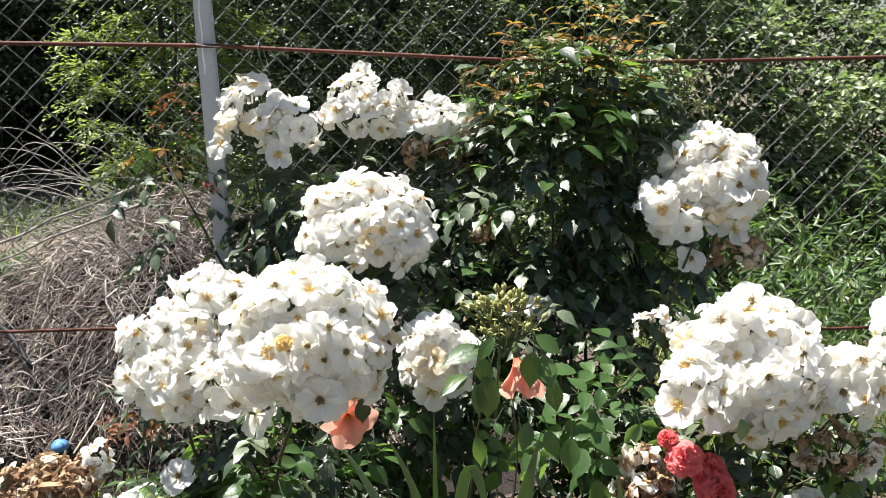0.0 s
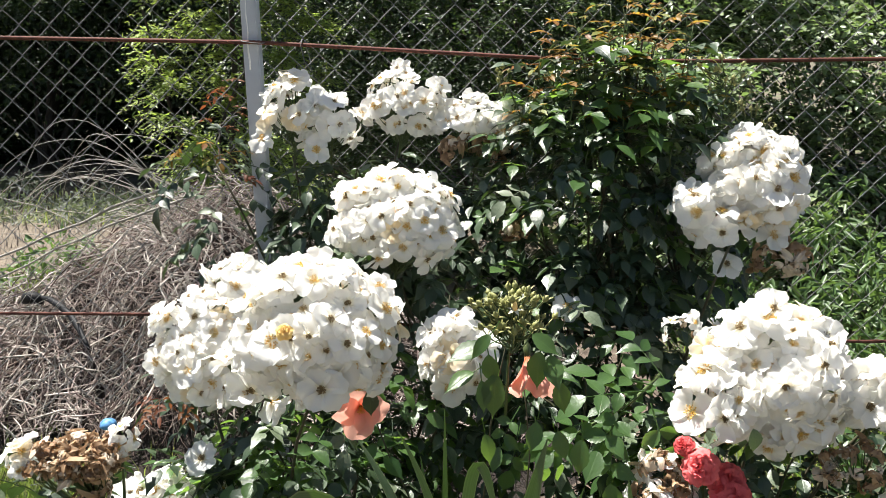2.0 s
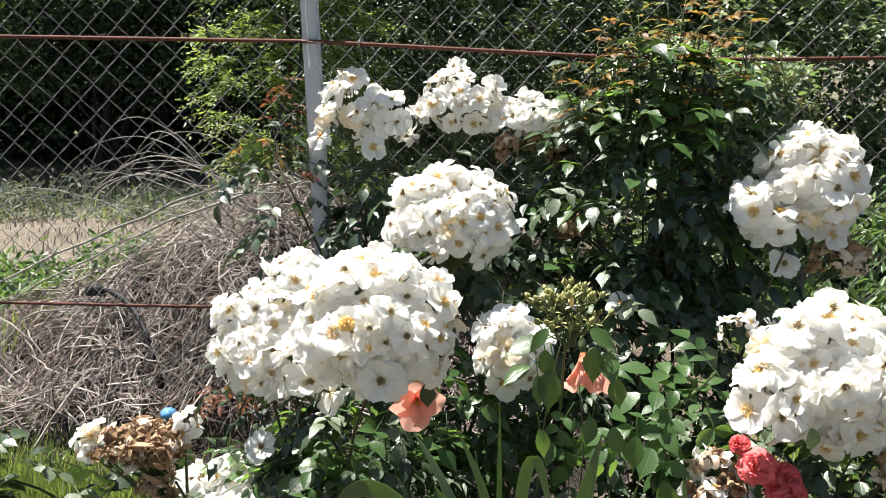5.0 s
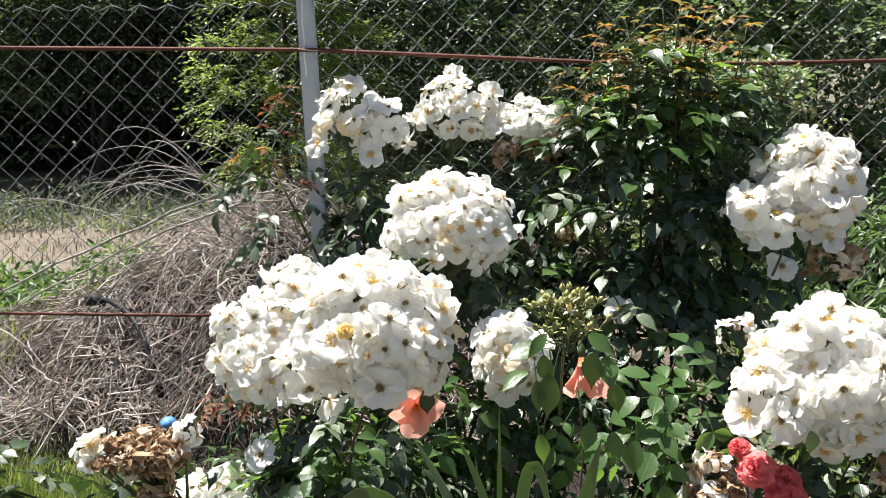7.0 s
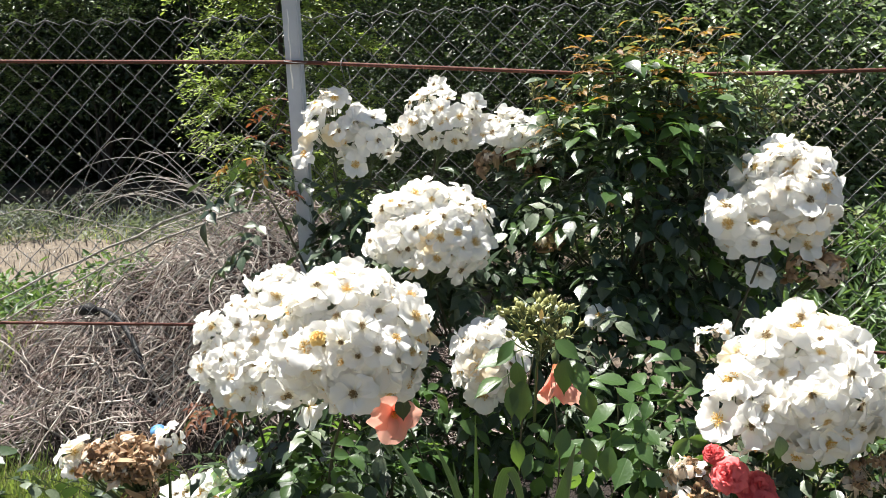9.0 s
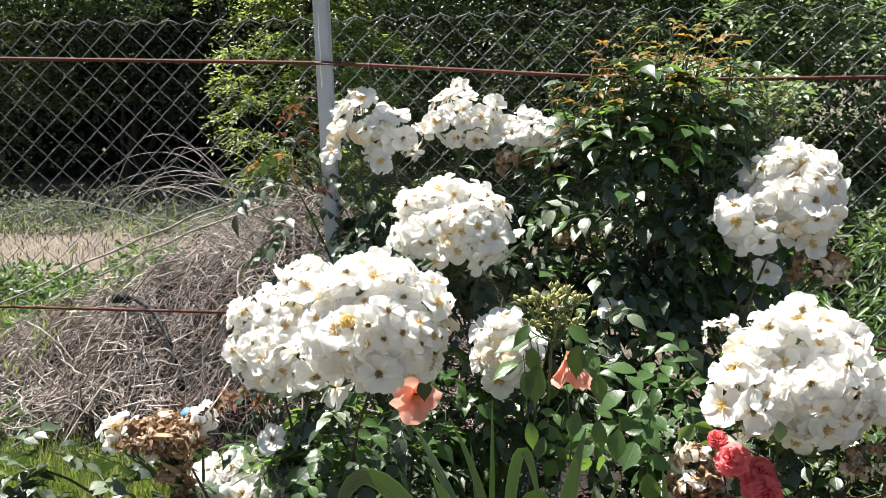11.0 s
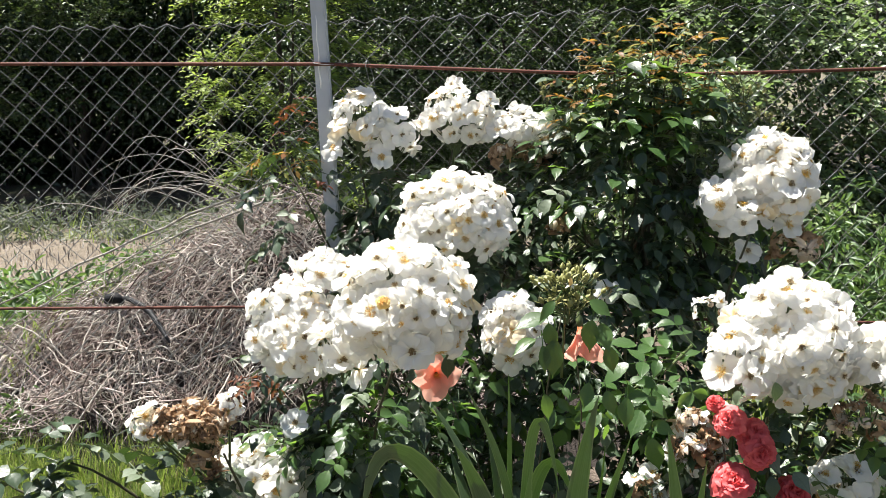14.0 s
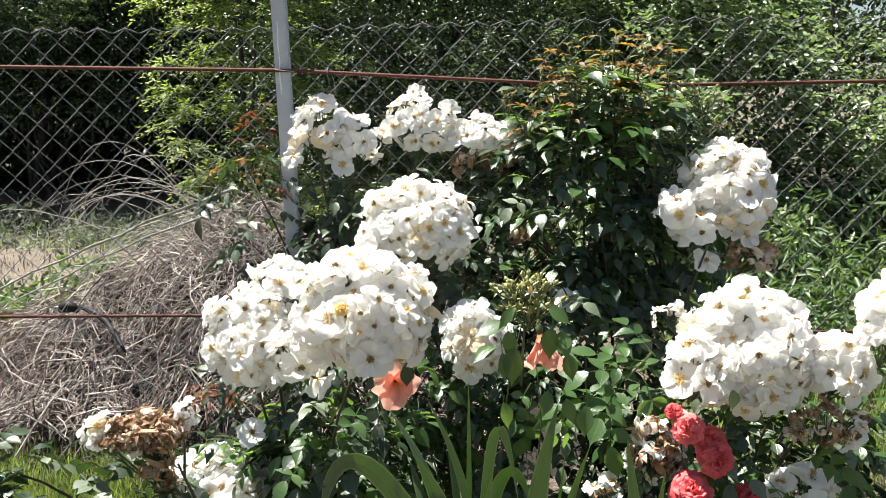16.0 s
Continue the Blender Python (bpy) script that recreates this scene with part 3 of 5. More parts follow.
def flower_head(bush, rnd, centre, radii, n, meshes, origin, name="flower_head", flower="flower", low=-0.75, jitter=0.75, size=(0.68, 1.05), up=0.25, back=0.55):
    """A rounded cluster: thin stalks from one point carry flowers over a dome; the side away from the path stays thinner."""
    inv = Matrix.Translation(-bush.location)
    c, o = Vector(centre), Vector(origin)
    if flower == "flower":
        n, size = int(n * (1.10 if radii[0] > 0.1 else 1.02)), (size[0] * 0.98, size[1] * 1.10)
    spots = []
    k = 0
    while len(spots) < n and k < n * 12:
        # even spread over the dome, with a little disorder
        z = 1 - (1 - low) * ((k * 0.6180339) % 1.0)
        a = 2 * math.pi * ((k * 0.7548777) % 1.0)
        k += 1
        q = math.sqrt(max(0, 1 - z * z))
        d = Vector((q * math.cos(a), q * math.sin(a), z))
        if d.y > back and rnd.random() < 0.75:
            continue
        s = rnd.uniform(0.82, 1.08) if k % 4 else rnd.uniform(0.60, 0.80)
        spots.append((Vector((c.x + d.x * radii[0] * s, c.y + d.y * radii[1] * s, c.z + d.z * radii[2] * s)), d))
    g = Geo()
    for p, d in spots:
        foot = o.lerp(c, 0.3 + 0.5 * rnd.random()) - Vector((0, 0, radii[2] * 0.25))
        tube(g, bend(foot, p - d * 0.02, (0, 0, -0.012), 4), [0.0018, 0.0014, 0.0011, 0.001], 4, 0, False)
    tube(g, bend(o, c, (0, 0, 0.0), 4), [0.004, 0.0035, 0.003, 0.002], 5, 0)
    for v in g.v:
        v -= np.array(bush.location)
    head = part(name, g.mesh(name, [STALK]), bush)
    for p, d in spots:
        nrm = Vector((d.x / radii[0], d.y / radii[1], d.z / radii[2])).normalized() + Vector((rnd.gauss(0, jitter * 0.5), rnd.gauss(0, jitter * 0.5) - 0.22, rnd.gauss(0, jitter * 0.5) + up))
        part(flower, rnd.choice(meshes), head, inv @ Matrix.Translation(p) @ aim(nrm, (rnd.uniform(-1, 1), 0.2, 1), rnd.uniform(0, 6.3)) @ Matrix.Scale(rnd.uniform(*size), 4))
    return head


def lone_flower(bush, rnd, at, face, mesh, foot, name="flower", size=1.0, label=""):
    """One flower on its own stalk."""
    inv = Matrix.Translation(-bush.location)
    at, face = Vector(at), Vector(face).normalized()
    ob = part(name, mesh, bush, inv @ Matrix.Translation(at) @ aim(face, (0, 0, 1), rnd.uniform(0, 6)) @ Matrix.Scale(size, 4), label)
    g = Geo()
    tube(g, bend(inv @ Vector(foot), inv @ (at - face * 0.03 * size), -face * 0.03, 6), [0.003, 0.0027, 0.0024, 0.002, 0.0018, 0.0015], 5)
    part("stem", g.mesh("stem", [STALK]), bush)
    return ob


def bud_spray(bush, rnd, centre, spread, n, foot, size=1.0):
    """A loose spray of pointed buds on thin stalks."""
    inv = Matrix.Translation(-bush.location)
    c = Vector(centre)
    g = Geo()
    buds = []
    for i in range(n):
        d = Vector((rnd.gauss(0, 0.45), rnd.gauss(0, 0.45), rnd.uniform(-0.5, 1.0)))
        if d.length > 1.15:
            d *= 1.15 / d.length
        tip = c + Vector((d.x * spread[0], d.y * spread[1], d.z * spread[2]))
        root = Vector((c.x + d.x * 0.012, c.y + d.y * 0.012, tip.z - rnd.uniform(0.018, 0.040)))
        tube(g, bend(inv @ root, inv @ tip, (d.x * 0.008, d.y * 0.008, -0.004), 4), [0.0017, 0.0015, 0.0013, 0.0011], 4, 0, False)
        buds.append((tip, Vector((d.x * 0.8, d.y * 0.8, 0.9))))
    tube(g, [inv @ p for p in bend(foot, c + Vector((0, 0, spread[2] * 0.4)), (0, 0.01, 0), 5)], [0.0035, 0.003, 0.0027, 0.0022, 0.0014], 6)
    spray = part("bud_spray", g.mesh("bud_spray", [STALK]), bush)
    for tip, d in buds:
        part("bud", rnd.choice(BUDS), spray, inv @ Matrix.Translation(tip) @ aim(d, (rnd.uniform(-1, 1), 1, 0)) @ Matrix.Scale(size * rnd.uniform(0.8, 1.25), 4))
    return spray


def canes(bush, rnd, tips, foot_spread=0.06, thick=0.0065):
    """Woody canes from the soil to each of the tips."""
    inv = Matrix.Translation(-bush.location)
    for tip in tips:
        g = Geo()
        a = Vector((rnd.uniform(-foot_spread, foot_spread), rnd.uniform(-foot_spread, foot_spread), -0.03))
        b = inv @ Vector(tip)
        n = 8
        tube(g, bend(a, b, Vector((rnd.uniform(-0.05, 0.05), rnd.uniform(-0.04, 0.04), 0.03)), n, rnd, 0.006), [thick * (1 - 0.6 * i / (n - 1)) for i in range(n)], 6)
        part("cane", g.mesh("cane", [CANE]), bush)


def twigs(bush, rnd, zones, n, thick=0.0022):
    """Fine side shoots that carry the leaves, joined."""
    g = Geo()
    inv = Matrix.Translation(-bush.location)
    for _ in range(n):
        c, r, _n = rnd.choice(zones)
        d = Vector((rnd.gauss(0, 1), rnd.gauss(0, 1), rnd.gauss(0.2, 1))).normalized()
        a = inv @ Vector((c[0], c[1], c[2] - r[2] * 0.7))
        b = inv @ Vector((c[0] + d.x * r[0] * 0.95, c[1] + d.y * r[1] * 0.95, c[2] + d.z * r[2] * 0.95))
        tube(g, bend(a, b, (rnd.uniform(-0.03, 0.03), 0, 0.03), 5), [thick * 1.6, thick * 1.4, thick * 1.2, thick, thick * 0.6], 4, 0, False)
    part("twiggy_growth", g.mesh("twiggy_growth", [CANE]), bush, None, "", "stuff")


def shoots(bush, rnd, tips, drop):
    """Upright shoots: dark leaves low on the stem, small coloured young ones towards the tip."""
    inv = Matrix.Translation(-bush.location)
    g = Geo()
    for tip in tips:
        tip = Vector(tip)
        foot = tip - Vector((rnd.uniform(-0.05, 0.05), rnd.uniform(-0.04, 0.04), drop * rnd.uniform(0.8, 1.15)))
        n = 9
        path = bend(foot, tip, (rnd.uniform(-0.03, 0.03), 0, 0), n, rnd, 0.003)
        tube(g, [inv @ p for p in path], [0.0026 - 0.0002 * i for i in range(n)], 5)
        red = rnd.random() < 0.7
        a = rnd.uniform(0, 6.3)
        for i, p in enumerate(path[1:]):
            a += 2.4
            s = (i + 1) / (n - 1)
            young = s > (0.62 if red else 0.9)
            d = Vector((math.cos(a), math.sin(a), 0))
            along = d + Vector((0, 0, rnd.uniform(-0.9, 0.8) if young else rnd.uniform(-0.5, 0.35)))
            face = Vector((-d.x * 0.3 + rnd.uniform(-0.45, 0.25), -d.y * 0.3 - 0.15, 0.9))
            mesh = rnd.choice(YOUNG_MESH) if young else rnd.choice(LEAF_MESH[:4] + FRESH_LIT_MESH)
            size = rnd.uniform(0.65, 1.15) if young else rnd.uniform(0.65, 1.0)
            part("young_leaf" if young else "leaf", mesh, bush, inv @ Matrix.Translation(p) @ aim(face, along) @ Matrix.Scale(size, 4), "reddish yellow young leaf" if young else "")
    part("shoot", g.mesh("shoot", [STALK]), bush, None, "", "stuff")


def rose_bush(foot, label, group="rose bushes in the bed"):
    return thing("rose_bush", (foot[0], foot[1], GROUND), label, "rose bush", group)


# ---- the fence ----
def rod(name, pts, r, mat):
    """A ribbed steel bar."""
    g = Geo()
    fine, rad = [], []
    for a, b in zip(pts[:-1], pts[1:]):
        n = max(2, int((Vector(b) - Vector(a)).length / 0.006))
        for i in range(n):
            fine.append(Vector(a).lerp(Vector(b), i / n))
            rad.append(r * (1.12 if len(fine) % 2 else 0.94))
    return tube(g, fine, rad, 7).mesh(name, [mat])


fence = thing("fence", (0, FENCE_Y, GROUND), "chain-link fence with a grey steel post and rusty bars", "fence")

# square tube post, edges rounded, standing in the soil
bm = bmesh.new()
bmesh.ops.create_cube(bm, size=1.0, matrix=Matrix.Diagonal((0.042, 0.042, 2.1, 1)))
bmesh.ops.bevel(bm, geom=[e for e in bm.edges if abs(e.verts[0].co.z - e.verts[1].co.z) > 1], offset=0.004, segments=2, affect='EDGES')
me = bpy.data.meshes.new("post")
bm.to_mesh(me), bm.free()
me.materials.append(POST_PAINT)
post = part("post", me, fence, Matrix.Translation((-0.414, -0.028, 0.85)) @ Matrix.Rotation(radians(-0.9), 4, 'Y'), "grey painted square steel post")
g = Geo()
for z0, z1, x in ((0.80, 0.665, -0.004), (0.60, 0.39, -0.006)):
    tube(g, [(x + 0.0015 * math.sin(i * 1.7), -0.0212, z0 - (z0 - z1) * i / 9 - 0.0) for i in range(10)], [0.0012, 0.0018, 0.0014, 0.0022, 0.0016, 0.002, 0.0017, 0.0024, 0.003, 0.002], 5)
part("paint_drip", g.mesh("paint_drip", [DRIP]), post, None, "white dried paint runs")

PITCH = 0.0805     # width and height of one diamond
TOP, BOTTOM = 1.563, 0.36


def link_wire(shift):
    """One zigzag wire of the mesh, woven in and out, with a turned-down knuckle at the top."""
    pts = []
    steps = int((TOP - BOTTOM) / (PITCH / 2))
    for i in range(steps + 1):
        z = TOP - i * PITCH / 2
        x = 0.25 * PITCH * (1 if (i + shift) % 2 else -1)
        y = 0.003 * (1 if (i + shift) % 2 else -1)
        pts += [(x * 0.86, y * 0.3, z + 0.004), (x * 1.06, y, z), (x * 0.86, y * 0.3, z - 0.004)]
    g = Geo()
    tube(g, pts, 0.00112, 4)
    x = 0.25 * PITCH * (1 if shift % 2 else -1)
    tube(g, [(x, 0, TOP), (x * 0.4, 0.004, TOP - 0.004), (-x * 0.9, 0.006, TOP - 0.014)], 0.0016, 4)
    return g.mesh("wire", [WIRE])


WIRES = [link_wire(0), link_wire(1)]
for i in range(-52, 66):
    part("wire", WIRES[i % 2], fence, Matrix.Translation((i * PITCH / 2 + 0.012, 0.012 * math.sin(i * 0.21), 0.004 * math.sin(i * 0.13) - GROUND)))
part("rebar", rod("rebar", [(-2.3, -0.06, 1.362), (-1.36, -0.06, 1.337), (-0.41, -0.056, 1.310), (0.341, -0.05, 1.262), (0.60, -0.05, 1.252), (0.785, -0.05, 1.250), (1.3, -0.05, 1.251), (2.8, -0.05, 1.262)], 0.0052, RUST), fence, None, "rusty brown ribbed steel bar")
part("rebar", rod("rebar", [(-2.4, -0.05, 0.588), (-1.45, -0.05, 0.583), (-0.68, -0.045, 0.573), (0.4, -0.045, 0.52), (1.2, -0.045, 0.49), (2.8, -0.045, 0.49)], 0.0045, RUST), fence, None, "rusty brown ribbed steel bar")
g = Geo()
tube(g, [(-0.442, -0.06, 1.315), (-0.435, -0.083, 1.312), (-0.41, -0.084, 1.308), (-0.385, -0.083, 1.306), (-0.38, -0.05, 1.309)], 0.0013, 4)
part("tie_wire", g.mesh("tie_wire", [WIRE]), fence, None, "twisted galvanised tie wire")
g = Geo()
tube(g, [(-0.285, -0.052, 1.318), (-0.287, -0.066, 1.300), (-0.280, -0.06, 1.26), (-0.262, -0.055, 1.235), (-0.27, -0.04, 1.275), (-0.284, -0.035, 1.318)], 0.0012, 4)
part("tie_wire", g.mesh("tie_wire", [WIRE]), fence, None, "twisted galvanised tie wire")

# ---- leaf masses behind the fence ----
def leaf_cloud(rnd, clumps, size, shape=0.5, face_up=0.55, spread=0.5, front=0.3, flat=0.8):
    """Many small folded leaves round twig ends. clumps: rows of (place, radius, number)."""
    P, A, N, L = [], [], [], []
    for c, r, n in clumps:
        k = np.array([[rnd.gauss(0, r * spread), rnd.gauss(0, r * spread), rnd.gauss(0, r * spread * flat)] for _ in range(n)])
        P.append(np.array(c) + k)
        a = k / (np.linalg.norm(k, axis=1, keepdims=True) + 1e-6) + np.random.normal(0, 0.55, (n, 3)) + np.array([0, 0, -0.25])
        A.append(a)
        N.append(np.random.normal(0, 0.55, (n, 3)) + np.array([0, -front, face_up]))
        L.append(size * np.random.uniform(0.6, 1.25, n))
    return leaf_mesh(np.concatenate(P), np.concatenate(A), np.concatenate(N), np.concatenate(L), shape)


def leaf_mesh(P, A, N, L, shape):
    """Folded leaves at P along A, facing N, of length L."""
    A /= np.linalg.norm(A, axis=1, keepdims=True)
    X = np.cross(A, N)
    X /= np.linalg.norm(X, axis=1, keepdims=True) + 1e-9
    Z = np.cross(X, A)
    W = L * shape * 0.5
    l, w = L[:, None], W[:, None]
    rows = [P, P + A * l * 0.3 + X * w * 0.85 + Z * w * 0.3, P + A * l * 0.68 + X * w * 0.8 + Z * w * 0.2 - Z * l * 0.04,
            P + A * l - Z * l * 0.16, P + A * l * 0.68 - X * w * 0.8 + Z * w * 0.2 - Z * l * 0.04, P + A * l * 0.3 - X * w * 0.85 + Z * w * 0.3]
    v = np.stack(rows, axis=1).reshape(-1, 3)
    n = len(P)
    b = (np.arange(n) * 6)[:, None]
    q = np.concatenate([b + np.array([0, 1, 2, 3]), b + np.array([0, 3, 4, 5])], axis=1).reshape(-1, 4)
    me = bpy.data.meshes.new("leaves")
    me.vertices.add(len(v))
    me.vertices.foreach_set("co", v.ravel().astype(np.float32))
    me.loops.add(q.size)
    me.loops.foreach_set("vertex_index", q.ravel().astype(np.int32))
    me.polygons.add(len(q))
    me.polygons.foreach_set("loop_start", (np.arange(len(q)) * 4).astype(np.int32))
    me.uv_layers.new(name="UVMap")
    me.update(calc_edges=True)
    return me


def clumps_in(rnd, n, box, r, per, keep=None):
    out = []
    while len(out) < n:
        c = (rnd.uniform(box[0], box[1]), rnd.uniform(box[2], box[3]), rnd.uniform(box[4], box[5]))
        if keep is None or keep(*c):
            out.append((c, r * rnd.uniform(0.6, 1.3), int(per * rnd.uniform(0.6, 1.3))))
    return out


def limbs(tree, rnd, foot, tips, thick, mat=BARK, name="trunk"):
    g = Geo()
    for i, tip in enumerate(tips):
        n = 8
        tube(g, bend(foot, tip, (rnd.uniform(-0.2, 0.2), rnd.uniform(-0.1, 0.1), 0.1), n, rnd, 0.03), [thick * (1 - 0.8 * k / (n - 1)) * (1 if i == 0 else 0.55) for k in range(n)], 7)
    part(name, g.mesh(name, [mat]), tree)


def bush_behind(name, foot, label, category, clumps, leaf, size, tips, thick, mat, shape=0.5, up=0.55, front=0.3, flat=0.8):
    rnd = random.Random(len(label) * 7 + int(abs(foot[0]) * 10))
    tree = thing(name, (foot[0], foot[1], GROUND), label, category)
    inv = Vector((foot[0], foot[1], GROUND))
    limbs(tree, rnd, (0, 0, -0.1), [Vector(t) - inv for t in tips], thick)
    me = leaf_cloud(rnd, [((c[0] - inv.x, c[1] - inv.y, c[2] - inv.z), r, n) for c, r, n in clumps], size, shape, up, 0.5, front, flat)
    me.materials.append(mat)
    part("crown", me, tree, None, "", "stuff")
    return tree


def spray_cloud(rnd, sprays, size, shape=0.45, pairs=8, droop=0.35, rough=0.35):
    """Leaves in two rows along arching twigs. sprays: rows of (foot, direction, length). Gives the leaves and the twigs."""
    P, A, N, L = [], [], [], []
    g = Geo()
    for foot, way, long in sprays:
        foot, way = np.array(foot), np.array(way) / (np.linalg.norm(way) + 1e-9)
        side = np.cross(way, (0, 0, 1.0))
        side = side / (np.linalg.norm(side) + 1e-9)
        u = np.linspace(0.12, 1.0, pairs)[:, None]
        mid = foot + way * long * u - np.array([0, 0, droop * long]) * u * u
        for sign in (-1, 1):
            P.append(mid + np.random.normal(0, 0.006, mid.shape))
            A.append(way * 0.75 + side * sign * 0.75 + np.random.normal(0, rough * 0.8, mid.shape) - np.array([0, 0, 0.25]))
            N.append(np.array([0, -0.15, 0.95]) + np.random.normal(0, rough, mid.shape))
            L.append(size * np.random.uniform(0.6, 1.25, pairs) * (1.1 - 0.35 * u[:, 0]))
        tube(g, [foot, mid[pairs // 2], mid[-1]], [0.0022, 0.0016, 0.0008], 3, 0, False)
    return leaf_mesh(np.concatenate(P), np.concatenate(A), np.concatenate(N), np.concatenate(L), shape), g


def sprayed(tree, rnd, sprays, size, mat, shape=0.45, pairs=8, droop=0.35, rough=0.35):
    """Hangs sprays on a bush: their leaves and their twigs."""
    inv = tree.location
    me, g = spray_cloud(rnd, [((f[0] - inv.x, f[1] - inv.y, f[2] - inv.z), w, l) for f, w, l in sprays], size, shape, pairs, droop, rough)
    me.materials.append(mat)
    part("leafy_sprays", me, tree, None, "", "stuff")
    part("twiggy_growth", g.mesh("twiggy_growth", [BARK]), tree, None, "", "stuff")


B = random.Random(21)
np.random.seed(4)
# pale green shrub just behind the post; near-black inner leaves paint its inner shade
def shrub_shape(x, y, z):
    return ((x + 0.93) / 0.38) ** 2 + ((y - 4.2) / 0.5) ** 2 < 1.0 - 0.25 * max(0, 1.0 - z) + 0.55 * noise.noise(Vector((x * 2, y * 2, z * 2.4)))


shrub = bush_behind("shrub", (-0.9, 4.3), "tall yellow-green shrub with small sunlit leaves behind the fence", "shrub",
                    clumps_in(B, 170, (-1.6, -0.4, 3.9, 5.0, 0.5, 3.4), 0.15, 40, shrub_shape), TREE_LEAF, 0.028,
                    [(-0.9, 4.2, 2.9), (-1.3, 4.0, 2.2), (-0.7, 4.1, 2.4), (-1.1, 4.4, 1.6), (-0.8, 3.9, 1.4)], 0.022, DEEP_SHADE_LEAF, 0.42)
fans = []
for c, r, n in clumps_in(B, 190, (-1.7, -0.3, 3.5, 4.5, 0.55, 3.2), 1.0, 1, shrub_shape):
    out = Vector((c[0] + 0.98, (c[1] - 4.3) * 0.8 - 0.25, 0.0)).normalized()
    for k in range(8):
        fans.append((c, (out.x * 0.8 + B.gauss(0, 0.55), out.y * 0.8 + B.gauss(0, 0.5), B.uniform(-0.05, 0.55)), B.uniform(0.10, 0.25)))
sprayed(shrub, B, fans, 0.032, TREE_LEAF, 0.44, 9, 0.5)

# dark hedge behind the roses, its shade put into the leaf colours
def hedge_face(x, z):
    return 5.0 + 0.45 * noise.noise(Vector((x * 1.6, z * 2.2, 3))) + 0.25 * noise.noise(Vector((x * 4, z * 6, 1)))


gap = clumps_in(B, 150, (0.65, 1.6, 4.75, 5.3, 0.2, 1.7), 0.15, 44)
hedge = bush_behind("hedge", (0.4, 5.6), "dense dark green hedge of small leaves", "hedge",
                    clumps_in(B, 700, (-1.2, 1.6, 5.2, 6.1, 0.2, 2.9), 0.16, 44, lambda x, y, z: y > hedge_face(x, z) + 0.2 and z < 2.9 - 0.9 * max(0.0, x - 0.3)) + gap, DEEP_SHADE_LEAF, 0.034,
                    [(0.3, 5.6, 2.3), (0.0, 5.5, 2.2), (0.8, 5.6, 1.8), (-0.6, 5.6, 2.2)], 0.03, DEEP_SHADE_LEAF, 0.55, 1.0, 0.5, 0.55)
fans = []
while len(fans) < 2100:
    x, z = B.uniform(-1.2, 1.5), B.uniform(0.4, 2.7)
    fans.append(((x, hedge_face(x, z) + B.uniform(0.0, 0.3), z), (B.gauss(0, 0.8), -0.7 + B.gauss(0, 0.4), B.uniform(-0.3, 0.5)), B.uniform(0.10, 0.24)))
sprayed(hedge, B, fans, 0.034, HEDGE_SHADE_LEAF, 0.5, 7, 0.5, 0.45)


# bramble bank: inner leaves near-black for shade, outer sprays pale for sunlight
def bramble_front(x, z):
    return 4.15 + 0.45 * noise.noise(Vector((x * 1.3, z * 1.3, 9))) + 0.75 * noise.noise(Vector((x * 2.8, z * 3.6, 2))) + 0.30 * noise.noise(Vector((x * 7, z * 8, 4))) + 0.95 * max(0, z - 1.2) + 0.45 * math.exp(-((z - 1.05) / 0.2) ** 2)


def in_bank(x, z):
    return z < 2.9 + 0.3 * noise.noise(Vector((x * 1.2, 0, 5))) - max(0.0, 1.5 - x) * 1.1


bank, fans = [((B.uniform(0.9, 4.6), B.uniform(5.6, 6.3), B.uniform(0.1, 2.3)), 0.2, 46) for _ in range(330)], []
while len(bank) < 1230:
    x, z = B.uniform(0.75, 4.4), B.uniform(0.15, 3.1)
    if in_bank(x, z):
        bank.append(((x, bramble_front(x, z) + 0.25 + 0.35 * B.random() ** 1.6, z), 0.16 * B.uniform(0.6, 1.3), B.randint(40, 80)))
# Sprays thin out at upper right, where dark inner leaves serve as shade
while len(fans) < 4200:
    x, z = B.uniform(0.75, 3.6), B.uniform(0.2, 3.0)
    if in_bank(x, z) and not (x > 2.0 and z > 1.3 and B.random() < 0.7):
        fans.append(((x, bramble_front(x, z) + B.uniform(-0.05, 0.2), z), (B.gauss(0, 0.7), -0.8 + B.gauss(0, 0.4), B.uniform(-0.1, 0.6)), B.uniform(0.10, 0.26)))
# Inner leaves take the near-black tone, shade put into their colour
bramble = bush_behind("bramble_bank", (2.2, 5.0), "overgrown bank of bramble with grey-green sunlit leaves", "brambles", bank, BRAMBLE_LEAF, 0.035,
                      [(2.2, 4.8, 2.3), (1.6, 4.7, 1.8), (2.9, 4.8, 2.4), (1.2, 4.6, 1.2), (3.6, 5.0, 2.0)], 0.02, HEDGE_SHADE_LEAF, 0.66, 1.15, 0.55, 0.5)
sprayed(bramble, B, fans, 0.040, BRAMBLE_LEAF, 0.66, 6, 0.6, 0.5)

